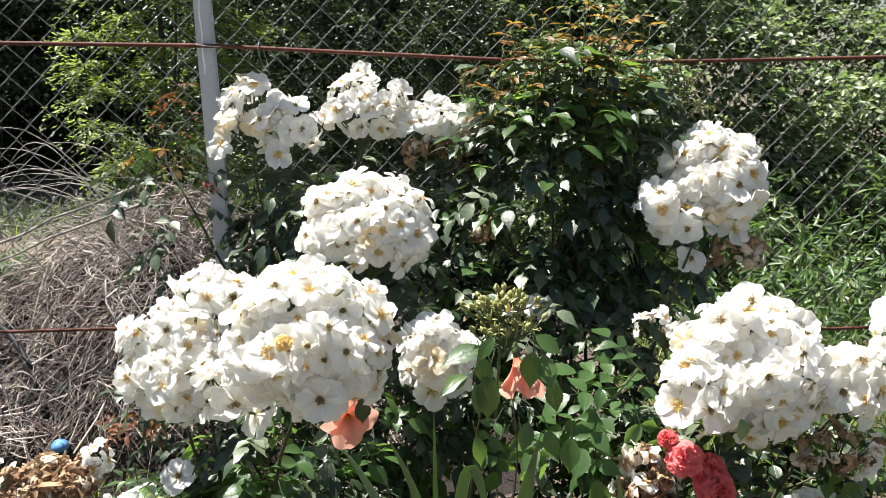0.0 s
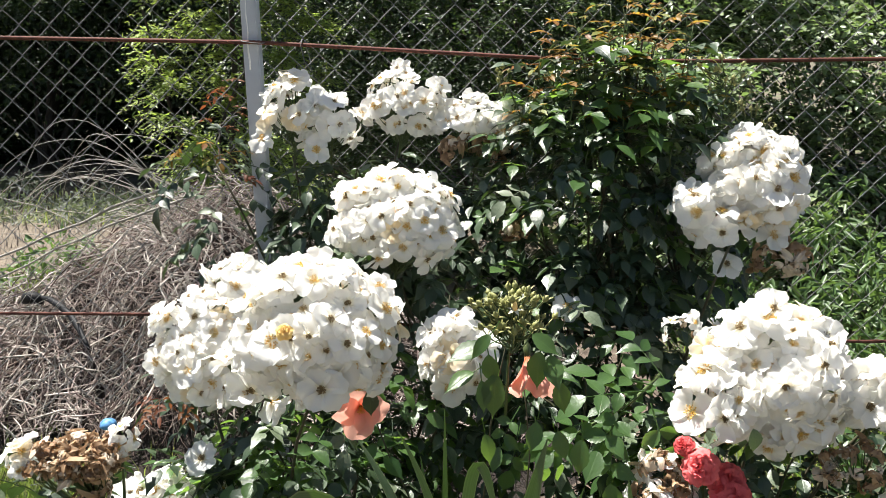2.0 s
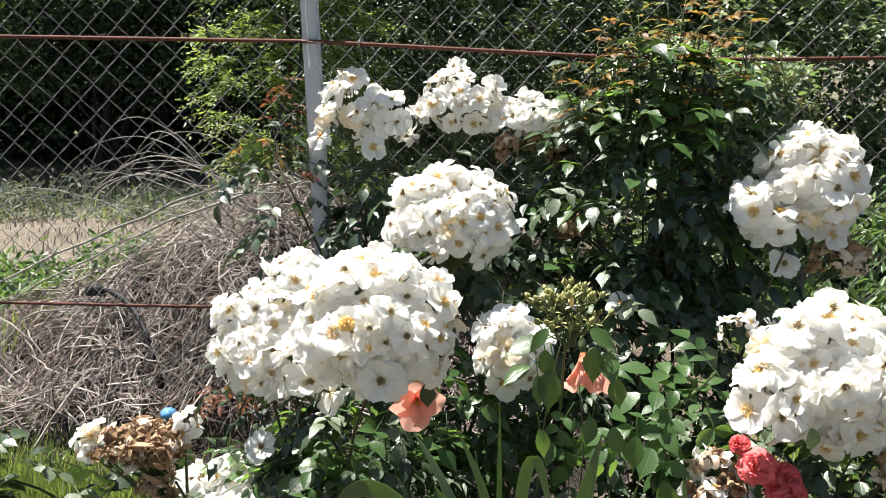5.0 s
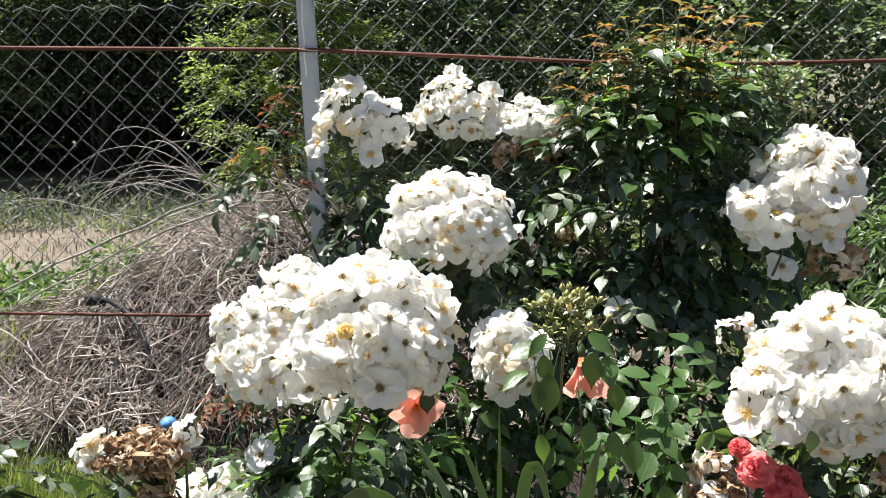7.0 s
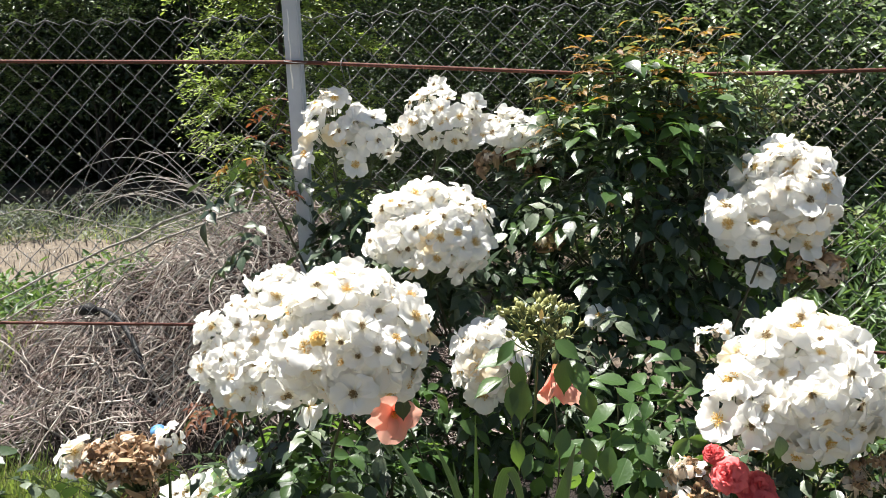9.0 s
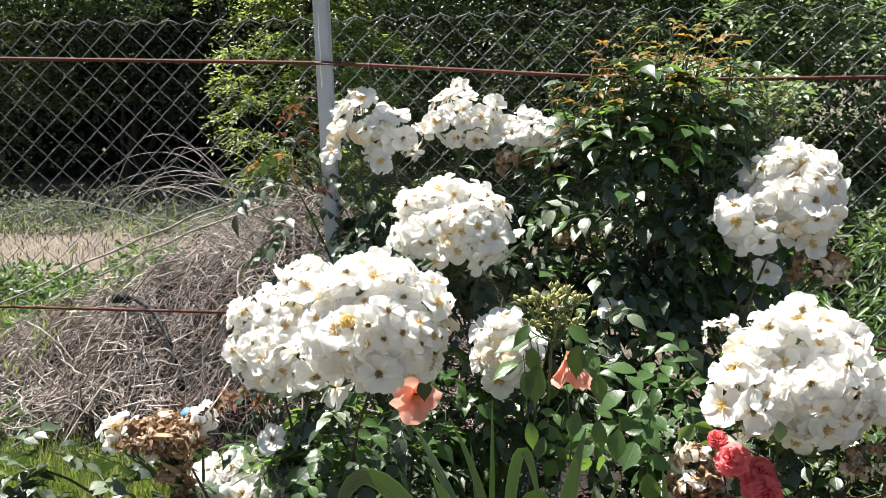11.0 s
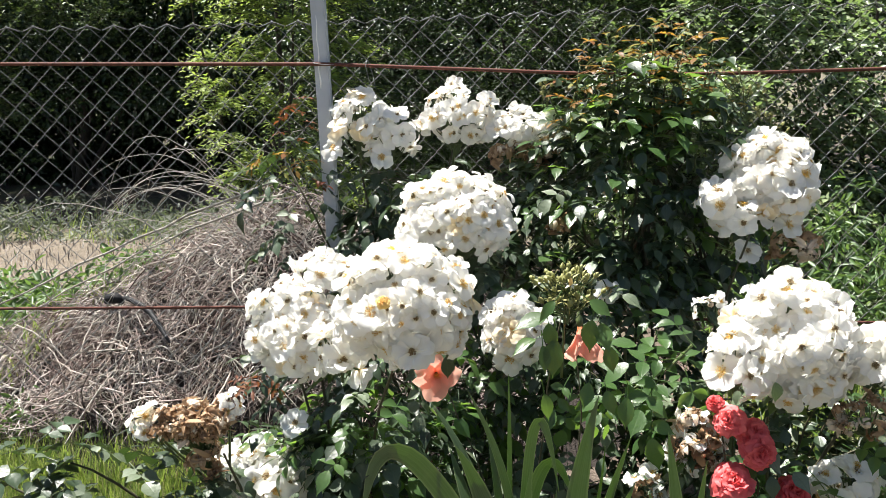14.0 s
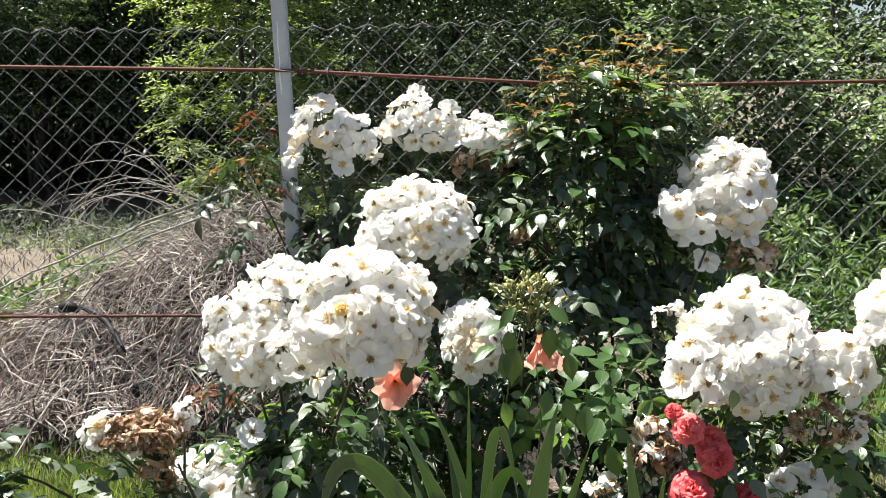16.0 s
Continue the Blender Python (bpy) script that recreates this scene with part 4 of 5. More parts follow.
# trees beyond the path, their deep shade put into near-black leaf colour
for foot, seed, wide in (((-5.0, 10.5), 1, 2.3), ((-2.5, 10.3), 2, 2.0), ((-0.2, 10.8), 3, 2.3), ((3.2, 10.5), 4, 2.6), ((-8.4, 11.0), 5, 2.6), ((-4.0, 13.8), 6, 3.2), ((-8.6, 14.2), 7, 3.2), ((0.8, 14.0), 8, 3.2)):
    r2 = random.Random(seed)
    shape = lambda x, y, z, f=foot, w=wide: ((x - f[0]) / w) ** 2 + ((y - f[1]) / 1.6) ** 2 < 1.0 + 0.4 * noise.noise(Vector((x, y, z))) and (z > 1.15 + 0.55 * noise.noise(Vector((x * 1.5, y, seed))) or y > f[1] + 0.7 or seed > 5)
    fine = seed in (1, 2, 5)
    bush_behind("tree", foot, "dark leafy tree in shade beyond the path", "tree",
                clumps_in(r2, 700, (foot[0] - 3.4, foot[0] + 3.4, foot[1] - 1.8, foot[1] + 1.8, 0.2, 7.5), 0.36, 74 if fine else 32, shape), DEEP_SHADE_LEAF, 0.070 if fine else 0.115,
                [(foot[0] + r2.uniform(-0.3, 0.3), foot[1] + 0.8, 5.5)] + [(foot[0] + r2.uniform(-1.5, 1.5), foot[1] + 0.9 + r2.uniform(0, 1), r2.uniform(2.5, 5)) for _ in range(5)], 0.06, DEEP_SHADE_LEAF, 0.5)

# Undergrowth in the same near-black tone, shade painted into the leaves
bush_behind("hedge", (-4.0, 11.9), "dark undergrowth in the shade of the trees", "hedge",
            clumps_in(B, 1700, (-11.0, 3.0, 11.4, 12.7, 0.1, 3.4), 0.34, 36), DEEP_SHADE_LEAF, 0.15,
            [(-4.0, 11.9, 2.5), (-6.0, 11.9, 2.2), (-2.0, 11.9, 2.2), (-8.0, 11.9, 2.4)], 0.04, DEEP_SHADE_LEAF, 0.5)

# scattered lit shoots in front of the trees
undergrowth = thing("undergrowth", (-3.6, 8.6, GROUND), "straggling dull green shoots before the dark trees", "undergrowth")
limbs(undergrowth, B, (0, 0, -0.1), [(-1.6, 0.1, 2.0), (0.6, 0.2, 2.1), (-0.5, 0.0, 1.4), (-2.4, 0.2, 2.4), (1.5, 0.1, 1.6)], 0.012)
fans = []
while len(fans) < 1100:
    x, z = B.uniform(-6.2, -1.2), B.uniform(0.25, 2.6)
    lush = 0.9 * noise.noise(Vector((x * 1.5, z * 1.9, 6))) + 0.35 * noise.noise(Vector((x * 4, z * 5, 2))) + 0.50 * (z - 1.85) + 1.3 * max(0.0, z - 1.80) * (x < -3.4) + 0.90 * (-4.25 - x)
    if lush + B.gauss(0, 0.10) > 0.0:
        fans.append(((x, 8.5 + B.uniform(-0.3, 0.3), z), (B.gauss(0, 0.8), -0.5 + B.gauss(0, 0.5), B.uniform(-0.2, 0.7)), B.uniform(0.15, 0.40)))
sprayed(undergrowth, B, fans, 0.050, SHADE_LEAF, 0.5, 8, 0.5, 0.5)

# low plants along the path and weeds by the fence
bush_behind("weeds", (1.6, 3.2), "patch of tall bright green weeds behind the fence", "weeds",
            clumps_in(B, 240, (1.05, 2.6, 2.65, 3.7, 0.15, 1.0), 0.11, 30, lambda x, y, z: z < 0.55 + 0.42 * (x - 1.0) + 0.2 * noise.noise(Vector((x * 3, y * 3, 1)))), WEED_LEAF, 0.055,
            [(1.5, 3.1, 0.8), (1.9, 3.3, 0.9), (1.3, 3.0, 0.6), (2.2, 3.2, 0.9)], 0.006, WEED_LEAF, 0.3)
bush_behind("weeds", (-3.4, 7.0), "low grey-green weeds along the edge of the path", "weeds",
            clumps_in(B, 280, (-6.5, -1.0, 6.55, 7.7, 0.12, 0.55), 0.14, 30, lambda x, y, z: z < 0.28 + 0.35 * noise.noise(Vector((x * 2, y * 2, 1)))), BRAMBLE_LEAF, 0.055,
            [(-3.4, 7.0, 0.4), (-4.2, 7.0, 0.4), (-2.5, 7.0, 0.4)], 0.008, PATH_WEED, 0.35)
bush_behind("weeds", (-2.1, 4.3), "low bright green broad-leaved weeds by the path", "weeds",
            clumps_in(B, 150, (-3.0, -1.3, 3.9, 4.8, 0.12, 0.42), 0.12, 24, lambda x, y, z: z < 0.3 + 0.2 * noise.noise(Vector((x * 3, y * 3, 6)))), WEED_LEAF, 0.07,
            [(-2.1, 4.3, 0.3), (-2.5, 4.4, 0.3)], 0.005, WEED_LEAF, 0.35)


bush_behind("weeds", (-1.35, 2.48), "straggling yellow-green weeds at the foot of the heap", "weeds",
            clumps_in(B, 46, (-1.75, -0.95, 2.44, 2.62, 0.14, 0.52), 0.07, 16, lambda x, y, z: z < 0.22 + 0.35 * max(0.0, noise.noise(Vector((x * 6, 0, 3))))), WEED_LEAF, 0.035,
            [(-1.35, 2.5, 0.5), (-1.5, 2.5, 0.3), (-1.15, 2.5, 0.3)], 0.003, WEED_LEAF, 0.4)


# ---- the heap of cuttings ----
def heap_height(x, y):
    """Height of the heap above the soil."""
    ridge = max(0.0, 0.78 - 0.50 * max(0.0, -0.8 - x)) * math.exp(-(max(0.0, x + 0.8) / 0.85) ** 2)
    h = ridge * math.exp(-((y - 3.2) / (0.62 if y < 3.2 else 0.5)) ** 2)
    lump = 0.05 * noise.noise(Vector((x * 3, y * 3, 4))) + 0.035 * noise.noise(Vector((x * 8, y * 8, 0)))
    return max(0.0, h + lump * min(1.0, h * 5))


def straws(rnd, n, x0, x1, y0, y1, long, thick, lift):
    g = Geo()
    for _ in range(n):
        x, y = rnd.uniform(x0, x1), rnd.uniform(y0, y1)
        h = heap_height(x, y)
        if h < 0.06 and rnd.random() < 0.6:
            continue
        z = GROUND + h * rnd.uniform(0.82, 1.04) + rnd.uniform(0, lift)
        a = rnd.uniform(0, 6.3)
        l = long * rnd.uniform(0.4, 1.4)
        dx, dy = math.cos(a) * l / 2, math.sin(a) * l / 2
        za = 0.6 * (heap_height(x - dx, y - dy) - h)
        zb = 0.6 * (heap_height(x + dx, y + dy) - h)
        t = rnd.uniform(-0.45, 0.45) * l
        p = bend((x - dx, y - dy, z + za - t), (x + dx, y + dy, z + zb + t), (rnd.uniform(-0.28, 0.28) * l, rnd.uniform(-0.28, 0.28) * l, rnd.uniform(-0.05, 0.26) * l), 4)
        w = thick * rnd.uniform(0.5, 1.5)
        tube(g, p, [w, w, w * 0.9, w * 0.6], 3, 0, False)
    return g


H = random.Random(8)
heap = thing("brush_heap", (-1.0, 3.2, GROUND), "heap of dry grey-brown cuttings and straw behind the fence", "brush heap")
off = np.array(heap.location)
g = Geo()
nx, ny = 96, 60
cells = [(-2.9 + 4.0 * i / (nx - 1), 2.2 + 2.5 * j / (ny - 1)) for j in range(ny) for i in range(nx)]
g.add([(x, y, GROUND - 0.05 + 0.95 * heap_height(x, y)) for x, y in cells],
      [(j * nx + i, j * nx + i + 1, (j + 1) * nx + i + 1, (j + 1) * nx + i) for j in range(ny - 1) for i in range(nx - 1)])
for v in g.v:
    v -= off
# Core sheet coloured near-black to stand for shade in the gaps
part("core", g.mesh("core", [plain_material("shaded_cuttings", (0.012, 0.009, 0.007), (0.050, 0.036, 0.030), 26.0, 0.95, bump=1.0, depth=0.02)]), heap, None, "packed cuttings, near-black for the shade between stems")
for nm, n, box, long, thick, lift, mat in (("twig_layer", 5800, (-2.6, 0.3, 2.45, 3.7), 0.15, 0.0019, 0.05, DRY_TWIG), ("straw_layer", 6200, (-2.6, 0.3, 2.45, 3.5), 0.085, 0.0013, 0.05, STRAW), ("stick_layer", 620, (-2.2, 0.1, 2.45, 3.6), 0.20, 0.0028, 0.06, GREY_BRANCH), ("bleached_stem", 460, (-1.6, -0.2, 2.45, 3.2), 0.15, 0.0023, 0.075, STRAW)):
    g = straws(H, n, *box, long, thick, lift)
    for v in g.v:
        v -= off
    part(nm, g.mesh(nm, [mat]), heap, None, "", "stuff")
# long bare branches that arch out of the heap
for i in range(22):
    a = Vector((H.uniform(-1.0, -0.45), H.uniform(2.6, 3.2), GROUND + H.uniform(0.55, 0.80)))
    b = Vector((a.x - H.uniform(0.35, 1.3), H.uniform(2.6, 3.3), GROUND + H.uniform(0.30, 0.85)))
    g = Geo()
    n = 12
    thick = H.choice((0.0012, 0.0015, 0.0022))
    tube(g, [p - heap.location for p in bend(a, b, (H.uniform(-0.1, 0.1), 0, H.uniform(0.02, 0.30)), n, H, 0.010)], [thick * (1 - 0.7 * k / (n - 1)) for k in range(n)], 4)
    part("branch", g.mesh("branch", [GREY_BRANCH]), heap)
for i in range(17):
    a = Vector((H.uniform(-0.85, -0.50), H.uniform(2.62, 2.9), GROUND + H.uniform(0.60, 0.86)))
    b = Vector((a.x - H.uniform(0.35, 0.85), H.uniform(2.6, 2.95), GROUND + H.uniform(0.45, 0.85)))
    g = Geo()
    tube(g, [p - heap.location for p in bend(a, b, (H.uniform(-0.08, 0.05), 0, H.uniform(0.10, 0.37)), 16, H, 0.003)], [H.choice((0.0013, 0.0017, 0.0021)) * (1 - 0.045 * k) for k in range(16)], 4)
    part("branch", g.mesh("branch", [GREY_BRANCH]), heap)
for a, b, bow, thick in (((-0.62, 2.70, 1.06), (-2.0, 2.72, 0.48), (0.08, 0, 0.06), 0.0056), ((-0.70, 2.66, 0.98), (-1.9, 2.70, 0.40), (0.0, 0, 0.05), 0.0042), ((-0.60, 2.72, 1.04), (-0.56, 2.70, 1.22), (-0.05, 0, 0.03), 0.0032), ((-0.85, 2.6, 0.62), (-1.02, 2.6, 0.36), (0.03, 0, 0.02), 0.004), ((-1.1, 2.58, 0.45), (-0.9, 2.57, 0.34), (0.0, 0, 0.03), 0.0035)):
    g = Geo()
    tube(g, [p - heap.location for p in bend(a, b, bow, 14, H, 0.006)], [thick * (1 - 0.04 * k) for k in range(14)], 7)
    part("branch", g.mesh("branch", [GREY_BRANCH]), heap, None, "thick bare grey branch")

# green growth on the far flank of the heap
g = Geo()
for _ in range(2300):
    x, y = H.uniform(-2.75, -1.05), H.uniform(2.75, 3.9)
    if noise.noise(Vector((x * 4, y * 4, 7))) + 0.5 * (-1.65 - x) + 0.55 * (y - 3.15) < -0.05:
        continue
    z = GROUND + heap_height(x, y) - 0.02
    a, h = H.uniform(0, 6.3), H.uniform(0.05, 0.14) * (1.0 + max(0.0, y - 3.1))
    l, w = h * H.uniform(0.2, 0.9), H.uniform(0.0015, 0.0045)
    dx, dy = math.cos(a), math.sin(a)
    g.add([(x - dy * w, y + dx * w, z), (x + dy * w, y - dx * w, z), (x + dx * l * 0.4 + dy * w, y + dy * l * 0.4 - dx * w, z + h * 0.65), (x + dx * l * 0.4 - dy * w, y + dy * l * 0.4 + dx * w, z + h * 0.65), (x + dx * l, y + dy * l, z + h)], [(0, 1, 2, 3), (3, 2, 4)])
tagged(new("grass", g.mesh("grass", [GRASS])), "green grass growing through the heap of cuttings", "grass", kind="stuff")

# weeds rooted on the far flank
flank = []
while len(flank) < 130:
    x, y = H.uniform(-2.5, -1.15), H.uniform(3.1, 3.75)
    if noise.noise(Vector((x * 3, y * 3, 2))) > -0.15 + 0.35 * (x + 1.5):
        flank.append(((x, y, GROUND + heap_height(x, y) + H.uniform(0.0, 0.10)), 0.09, H.randint(9, 20)))
bush_behind("weeds", (-1.8, 3.5), "leafy green weeds sprouting from the heap of cuttings", "weeds", flank, WEED_LEAF, 0.048,
            [(-1.7, 3.45, 0.55), (-1.5, 3.4, 0.62), (-2.0, 3.45, 0.45), (-2.2, 3.5, 0.40)], 0.005, WEED_LEAF, 0.34, 0.7)

# hose
g = Geo()
tube(g, [(-1.310, 2.875, 0.590), (-1.266, 2.840, 0.592), (-1.212, 2.800, 0.580), (-1.164, 2.765, 0.560), (-1.122, 2.720, 0.530), (-1.092, 2.685, 0.506), (-1.056, 2.640, 0.482)], [0.007, 0.010, 0.0115, 0.011, 0.010, 0.008, 0.004], 10)
tube(g, [(-1.375, 2.88, 0.572), (-1.362, 2.875, 0.586), (-1.340, 2.87, 0.592), (-1.318, 2.865, 0.588), (-1.300, 2.86, 0.575)], [0.010, 0.020, 0.023, 0.018, 0.008], 10)
for v in g.v:
    v += np.array((0.0, -0.02, 0.014))
tagged(new("hose", g.mesh("hose", [HOSE])), "black plastic hose end lying on the heap", "hose")


# ---- grass ----
def grass_patch(rnd, n, box, tall, wide, z=GROUND - 0.02):
    g = Geo()
    for _ in range(n):
        x, y = rnd.uniform(box[0], box[1]), rnd.uniform(box[2], box[3])
        h = tall * rnd.uniform(0.4, 1.3)
        a = rnd.uniform(0, 6.3)
        l = h * rnd.uniform(0.1, 0.7)
        dx, dy = math.cos(a), math.sin(a)
        w = wide * rnd.uniform(0.6, 1.3)
        px, py = -dy * w, dx * w
        g.add([(x - px, y - py, z), (x + px, y + py, z), (x + dx * l * 0.35 + px * 0.8, y + dy * l * 0.35 + py * 0.8, z + h * 0.6), (x + dx * l * 0.35 - px * 0.8, y + dy * l * 0.35 - py * 0.8, z + h * 0.6), (x + dx * l, y + dy * l, z + h)],
              [(0, 1, 2, 3), (3, 2, 4)])
    return g


for nm, n, box, tall, wide in (("grass", 7000, (-1.75, -0.72, 1.85, 2.30), 0.10, 0.0014), ("grass", 4200, (-1.85, -0.90, 2.15, 2.46), 0.13, 0.0015), ("grass", 1300, (-2.6, -0.6, 2.36, 2.75), 0.16, 0.002), ("grass", 1500, (-3.6, -1.4, 3.3, 4.5), 0.20, 0.003), ("grass", 2200, (0.9, 2.6, 2.2, 3.3), 0.26, 0.003), ("grass", 900, (-6, 3, 6.4, 8.2), 0.22, 0.005), ("grass", 1500, (-1.6, -0.3, 0.9, 1.9), 0.16, 0.002)):
    tagged(new(nm, grass_patch(H, n, box, tall, wide).mesh("grass", [GRASS])), "tufts of green and dry grass", "grass", kind="stuff")


tagged(new("stubble", grass_patch(H, 1500, (-5.2, -1.7, 4.5, 6.6), 0.07, 0.004, GROUND + 0.05).mesh("stubble", [STRAW])), "dry straw-coloured stubble on the dirt path", "grass", kind="stuff")

# ---- the roses ----
W = random.Random(31)
# front bush with the two big heads
b = rose_bush((-0.254, 1.830), "white rose bush with large rounded flower heads in front")
z1 = [((-0.250, 1.828, 0.501), (0.250, 0.121, 0.143), 85), ((-0.122, 1.830, 0.655), (0.220, 0.110, 0.110), 46), ((-0.012, 2.028, 0.468), (0.220, 0.088, 0.154), 40), ((-0.290, 1.960, 0.325), (0.350, 0.143, 0.187), 120), ((-0.250, 1.764, 0.413), (0.150, 0.066, 0.120), 42), ((-0.408, 2.259, 0.468), (0.242, 0.110, 0.286), 70)]
canes(b, W, [(-0.144, 1.566, 0.798), (-0.430, 1.830, 0.677), (-0.397, 1.918, 0.831), (-0.122, 1.764, 0.633)])
twigs(b, W, z1, 26)
foliage(b, W, z1, LEAF_MESH + FRESH_LIT_MESH)
foliage(b, W, [((-0.275, 1.675, 0.545), (0.165, 0.055, 0.077), 22)], FRESH_LIT_MESH + ROUND_MESH, scale=(0.7, 1.0), droop=0.3)
flower_head(b, W, (-0.127, 1.474, 0.909), (0.135, 0.123, 0.122), 124, OPEN_FLOWERS, (-0.137, 1.522, 0.760), size=(0.68, 1.05))
flower_head(b, W, (-0.443, 1.822, 0.758), (0.105, 0.100, 0.122), 98, OPEN_FLOWERS, (-0.434, 1.844, 0.605), size=(0.66, 0.95))
flower_head(b, W, (-0.284, 1.598, 0.771), (0.047, 0.053, 0.063), 14, OPEN_FLOWERS, (-0.290, 1.640, 0.687), size=(0.71, 1.10))
flower_head(b, W, (-0.370, 1.907, 0.902), (0.061, 0.050, 0.031), 13, OPEN_FLOWERS, (-0.397, 1.918, 0.809), size=(0.75, 1.16))
lone_flower(b, W, (-0.420, 1.700, 0.562), (-0.1, -0.8, 0.6), OPEN_FLOWERS[1], (-0.435, 1.870, 0.348))

lone_flower(b, W, (-0.152, 1.325, 0.958), (0.1, -0.85, 0.5), YELLOW_ROSE, (-0.148, 1.426, 0.867), "half_open_flower", 0.52, "half-open golden yellow bloom")
foliage(b, W, [((-0.573, 1.940, 0.594), (0.039, 0.033, 0.039), 9)], RED_MESH, "young_leaf", "dark red young leaf", scale=(0.7, 1.0))

# bush behind it
b = rose_bush((0.023, 2.109), "white rose bush with a domed head among dark leaves")
z2 = [((0.044, 2.142, 0.732), (0.270, 0.140, 0.216), 80), ((-0.010, 2.109, 0.884), (0.173, 0.108, 0.086), 26), ((0.206, 2.055, 0.538), (0.216, 0.162, 0.216), 50), ((0.228, 1.926, 0.387), (0.367, 0.108, 0.238), 110), ((0.206, 1.753, 0.257), (0.281, 0.108, 0.151), 46)]
canes(b, W, [(-0.031, 2.023, 0.927), (0.109, 1.796, 0.689), (0.098, 2.109, 0.808)])
twigs(b, W, z2, 24)
foliage(b, W, z2, LEAF_MESH)
flower_head(b, W, (-0.023, 1.967, 1.017), (0.135, 0.116, 0.106), 104, OPEN_FLOWERS, (-0.028, 1.988, 0.873), low=-0.6, size=(0.68, 1.00))
flower_head(b, W, (0.114, 1.802, 0.754), (0.068, 0.065, 0.082), 40, OPEN_FLOWERS, (0.109, 1.813, 0.639), size=(0.74, 1.14))

# bush against the fence
b = rose_bush((-0.090, 2.333), "tall white rose bush trained against the fence")
z3 = [((-0.111, 2.312, 0.981), (0.263, 0.063, 0.137), 76), ((-0.069, 2.312, 1.044), (0.284, 0.084, 0.105), 64), ((-0.216, 2.291, 0.897), (0.147, 0.105, 0.168), 46), ((-0.531, 2.312, 0.960), (0.053, 0.053, 0.105), 10), ((-0.395, 2.200, 0.690), (0.110, 0.070, 0.150), 44), ((0.046, 2.333, 0.876), (0.263, 0.105, 0.189), 60), ((-0.531, 2.312, 1.107), (0.105, 0.063, 0.095), 16)]
canes(b, W, [(-0.311, 2.270, 1.139), (-0.038, 2.312, 1.170), (0.162, 2.312, 1.118), (-0.531, 2.312, 1.128)])
twigs(b, W, z3[:3], 30)
foliage(b, W, z3, LEAF_MESH)
foliage(b, W, [((-0.552, 2.302, 1.160), (0.084, 0.042, 0.042), 9)], YOUNG_MESH, "young_leaf", "reddish yellow young leaf", scale=(0.6, 0.95))
foliage(b, W, [((-0.531, 2.417, 1.265), (0.053, 0.032, 0.074), 10), ((-0.458, 2.270, 1.086), (0.021, 0.021, 0.021), 3)], RED_MESH, "young_leaf", "dark red young leaf", scale=(0.7, 1.05), droop=0.8)
flower_head(b, W, (-0.302, 2.292, 1.255), (0.085, 0.064, 0.085), 30, OPEN_FLOWERS, (-0.315, 2.303, 1.105), size=(0.66, 0.98), low=-0.9)
flower_head(b, W, (-0.203, 2.271, 1.227), (0.080, 0.053, 0.053), 18, OPEN_FLOWERS, (-0.219, 2.303, 1.105), size=(0.66, 0.98), low=-0.9)
flower_head(b, W, (-0.022, 2.312, 1.271), (0.105, 0.063, 0.084), 42, OPEN_FLOWERS, (-0.038, 2.312, 1.128), size=(0.65, 0.97), low=-0.8)
flower_head(b, W, (0.162, 2.312, 1.228), (0.110, 0.063, 0.047), 36, OPEN_FLOWERS, (0.162, 2.312, 1.107), size=(0.65, 0.97), low=-0.8)
flower_head(b, W, (0.173, 2.282, 1.152), (0.095, 0.042, 0.032), 22, WILTED + OPEN_FLOWERS[:1], (0.162, 2.335, 1.084), "faded_head", "wilted_flower", size=(0.72, 1.11))
lone_flower(b, W, (-0.240, 2.217, 1.159), (0.0, -0.9, 0.45), OPEN_FLOWERS[2], (-0.226, 2.325, 1.024))
lone_flower(b, W, (-0.385, 2.260, 1.185), (-0.2, -0.9, 0.35), OPEN_FLOWERS[0], (-0.336, 2.336, 1.055))

# dark leafy bush with young red shoots
b = rose_bush((0.498, 2.186), "tall dark leafy rose bush with reddish young shoots", "rose bushes in the bed")
z4 = [((0.445, 2.200, 0.995), (0.265, 0.125, 0.280), 230), ((0.525, 2.250, 1.254), (0.200, 0.090, 0.179), 75), ((0.424, 2.150, 0.700), (0.330, 0.150, 0.230), 250), ((0.700, 2.240, 0.915), (0.140, 0.100, 0.200), 60)]
canes(b, W, [(0.435, 2.155, 1.296), (0.571, 2.207, 1.422), (0.309, 2.155, 1.086), (0.750, 1.976, 0.981), (0.519, 2.207, 1.191), (0.645, 2.207, 1.086)])
twigs(b, W, z4, 60)
foliage(b, W, z4, LEAF_MESH + FRESH_LIT_MESH[:2])
shoots(b, W, [(0.519 + 0.036 * i + W.uniform(-0.025, 0.025), W.uniform(2.20, 2.32), 1.506 - 0.0022 * (i - 0.5) ** 2 + W.uniform(-0.05, 0.025)) for i in range(-6, 6)], 0.28)
shoots(b, W, [(0.498 + 0.042 * i + W.uniform(-0.03, 0.03), W.uniform(2.16, 2.26), 1.422 - 0.0026 * (i - 0.5) ** 2 + W.uniform(-0.06, 0.03)) for i in range(-5, 6)], 0.24)
shoots(b, W, [(0.309 + 0.053 * i, W.uniform(2.12, 2.20), W.uniform(1.20, 1.36)) for i in range(6)], 0.18)
bud_spray(b, W, (0.766, 2.165, 1.296), (0.079, 0.042, 0.079), 26, (0.687, 2.207, 1.107), 0.9)
bud_spray(b, W, (0.834, 2.155, 1.212), (0.047, 0.032, 0.047), 12, (0.708, 2.186, 1.065), 0.9)
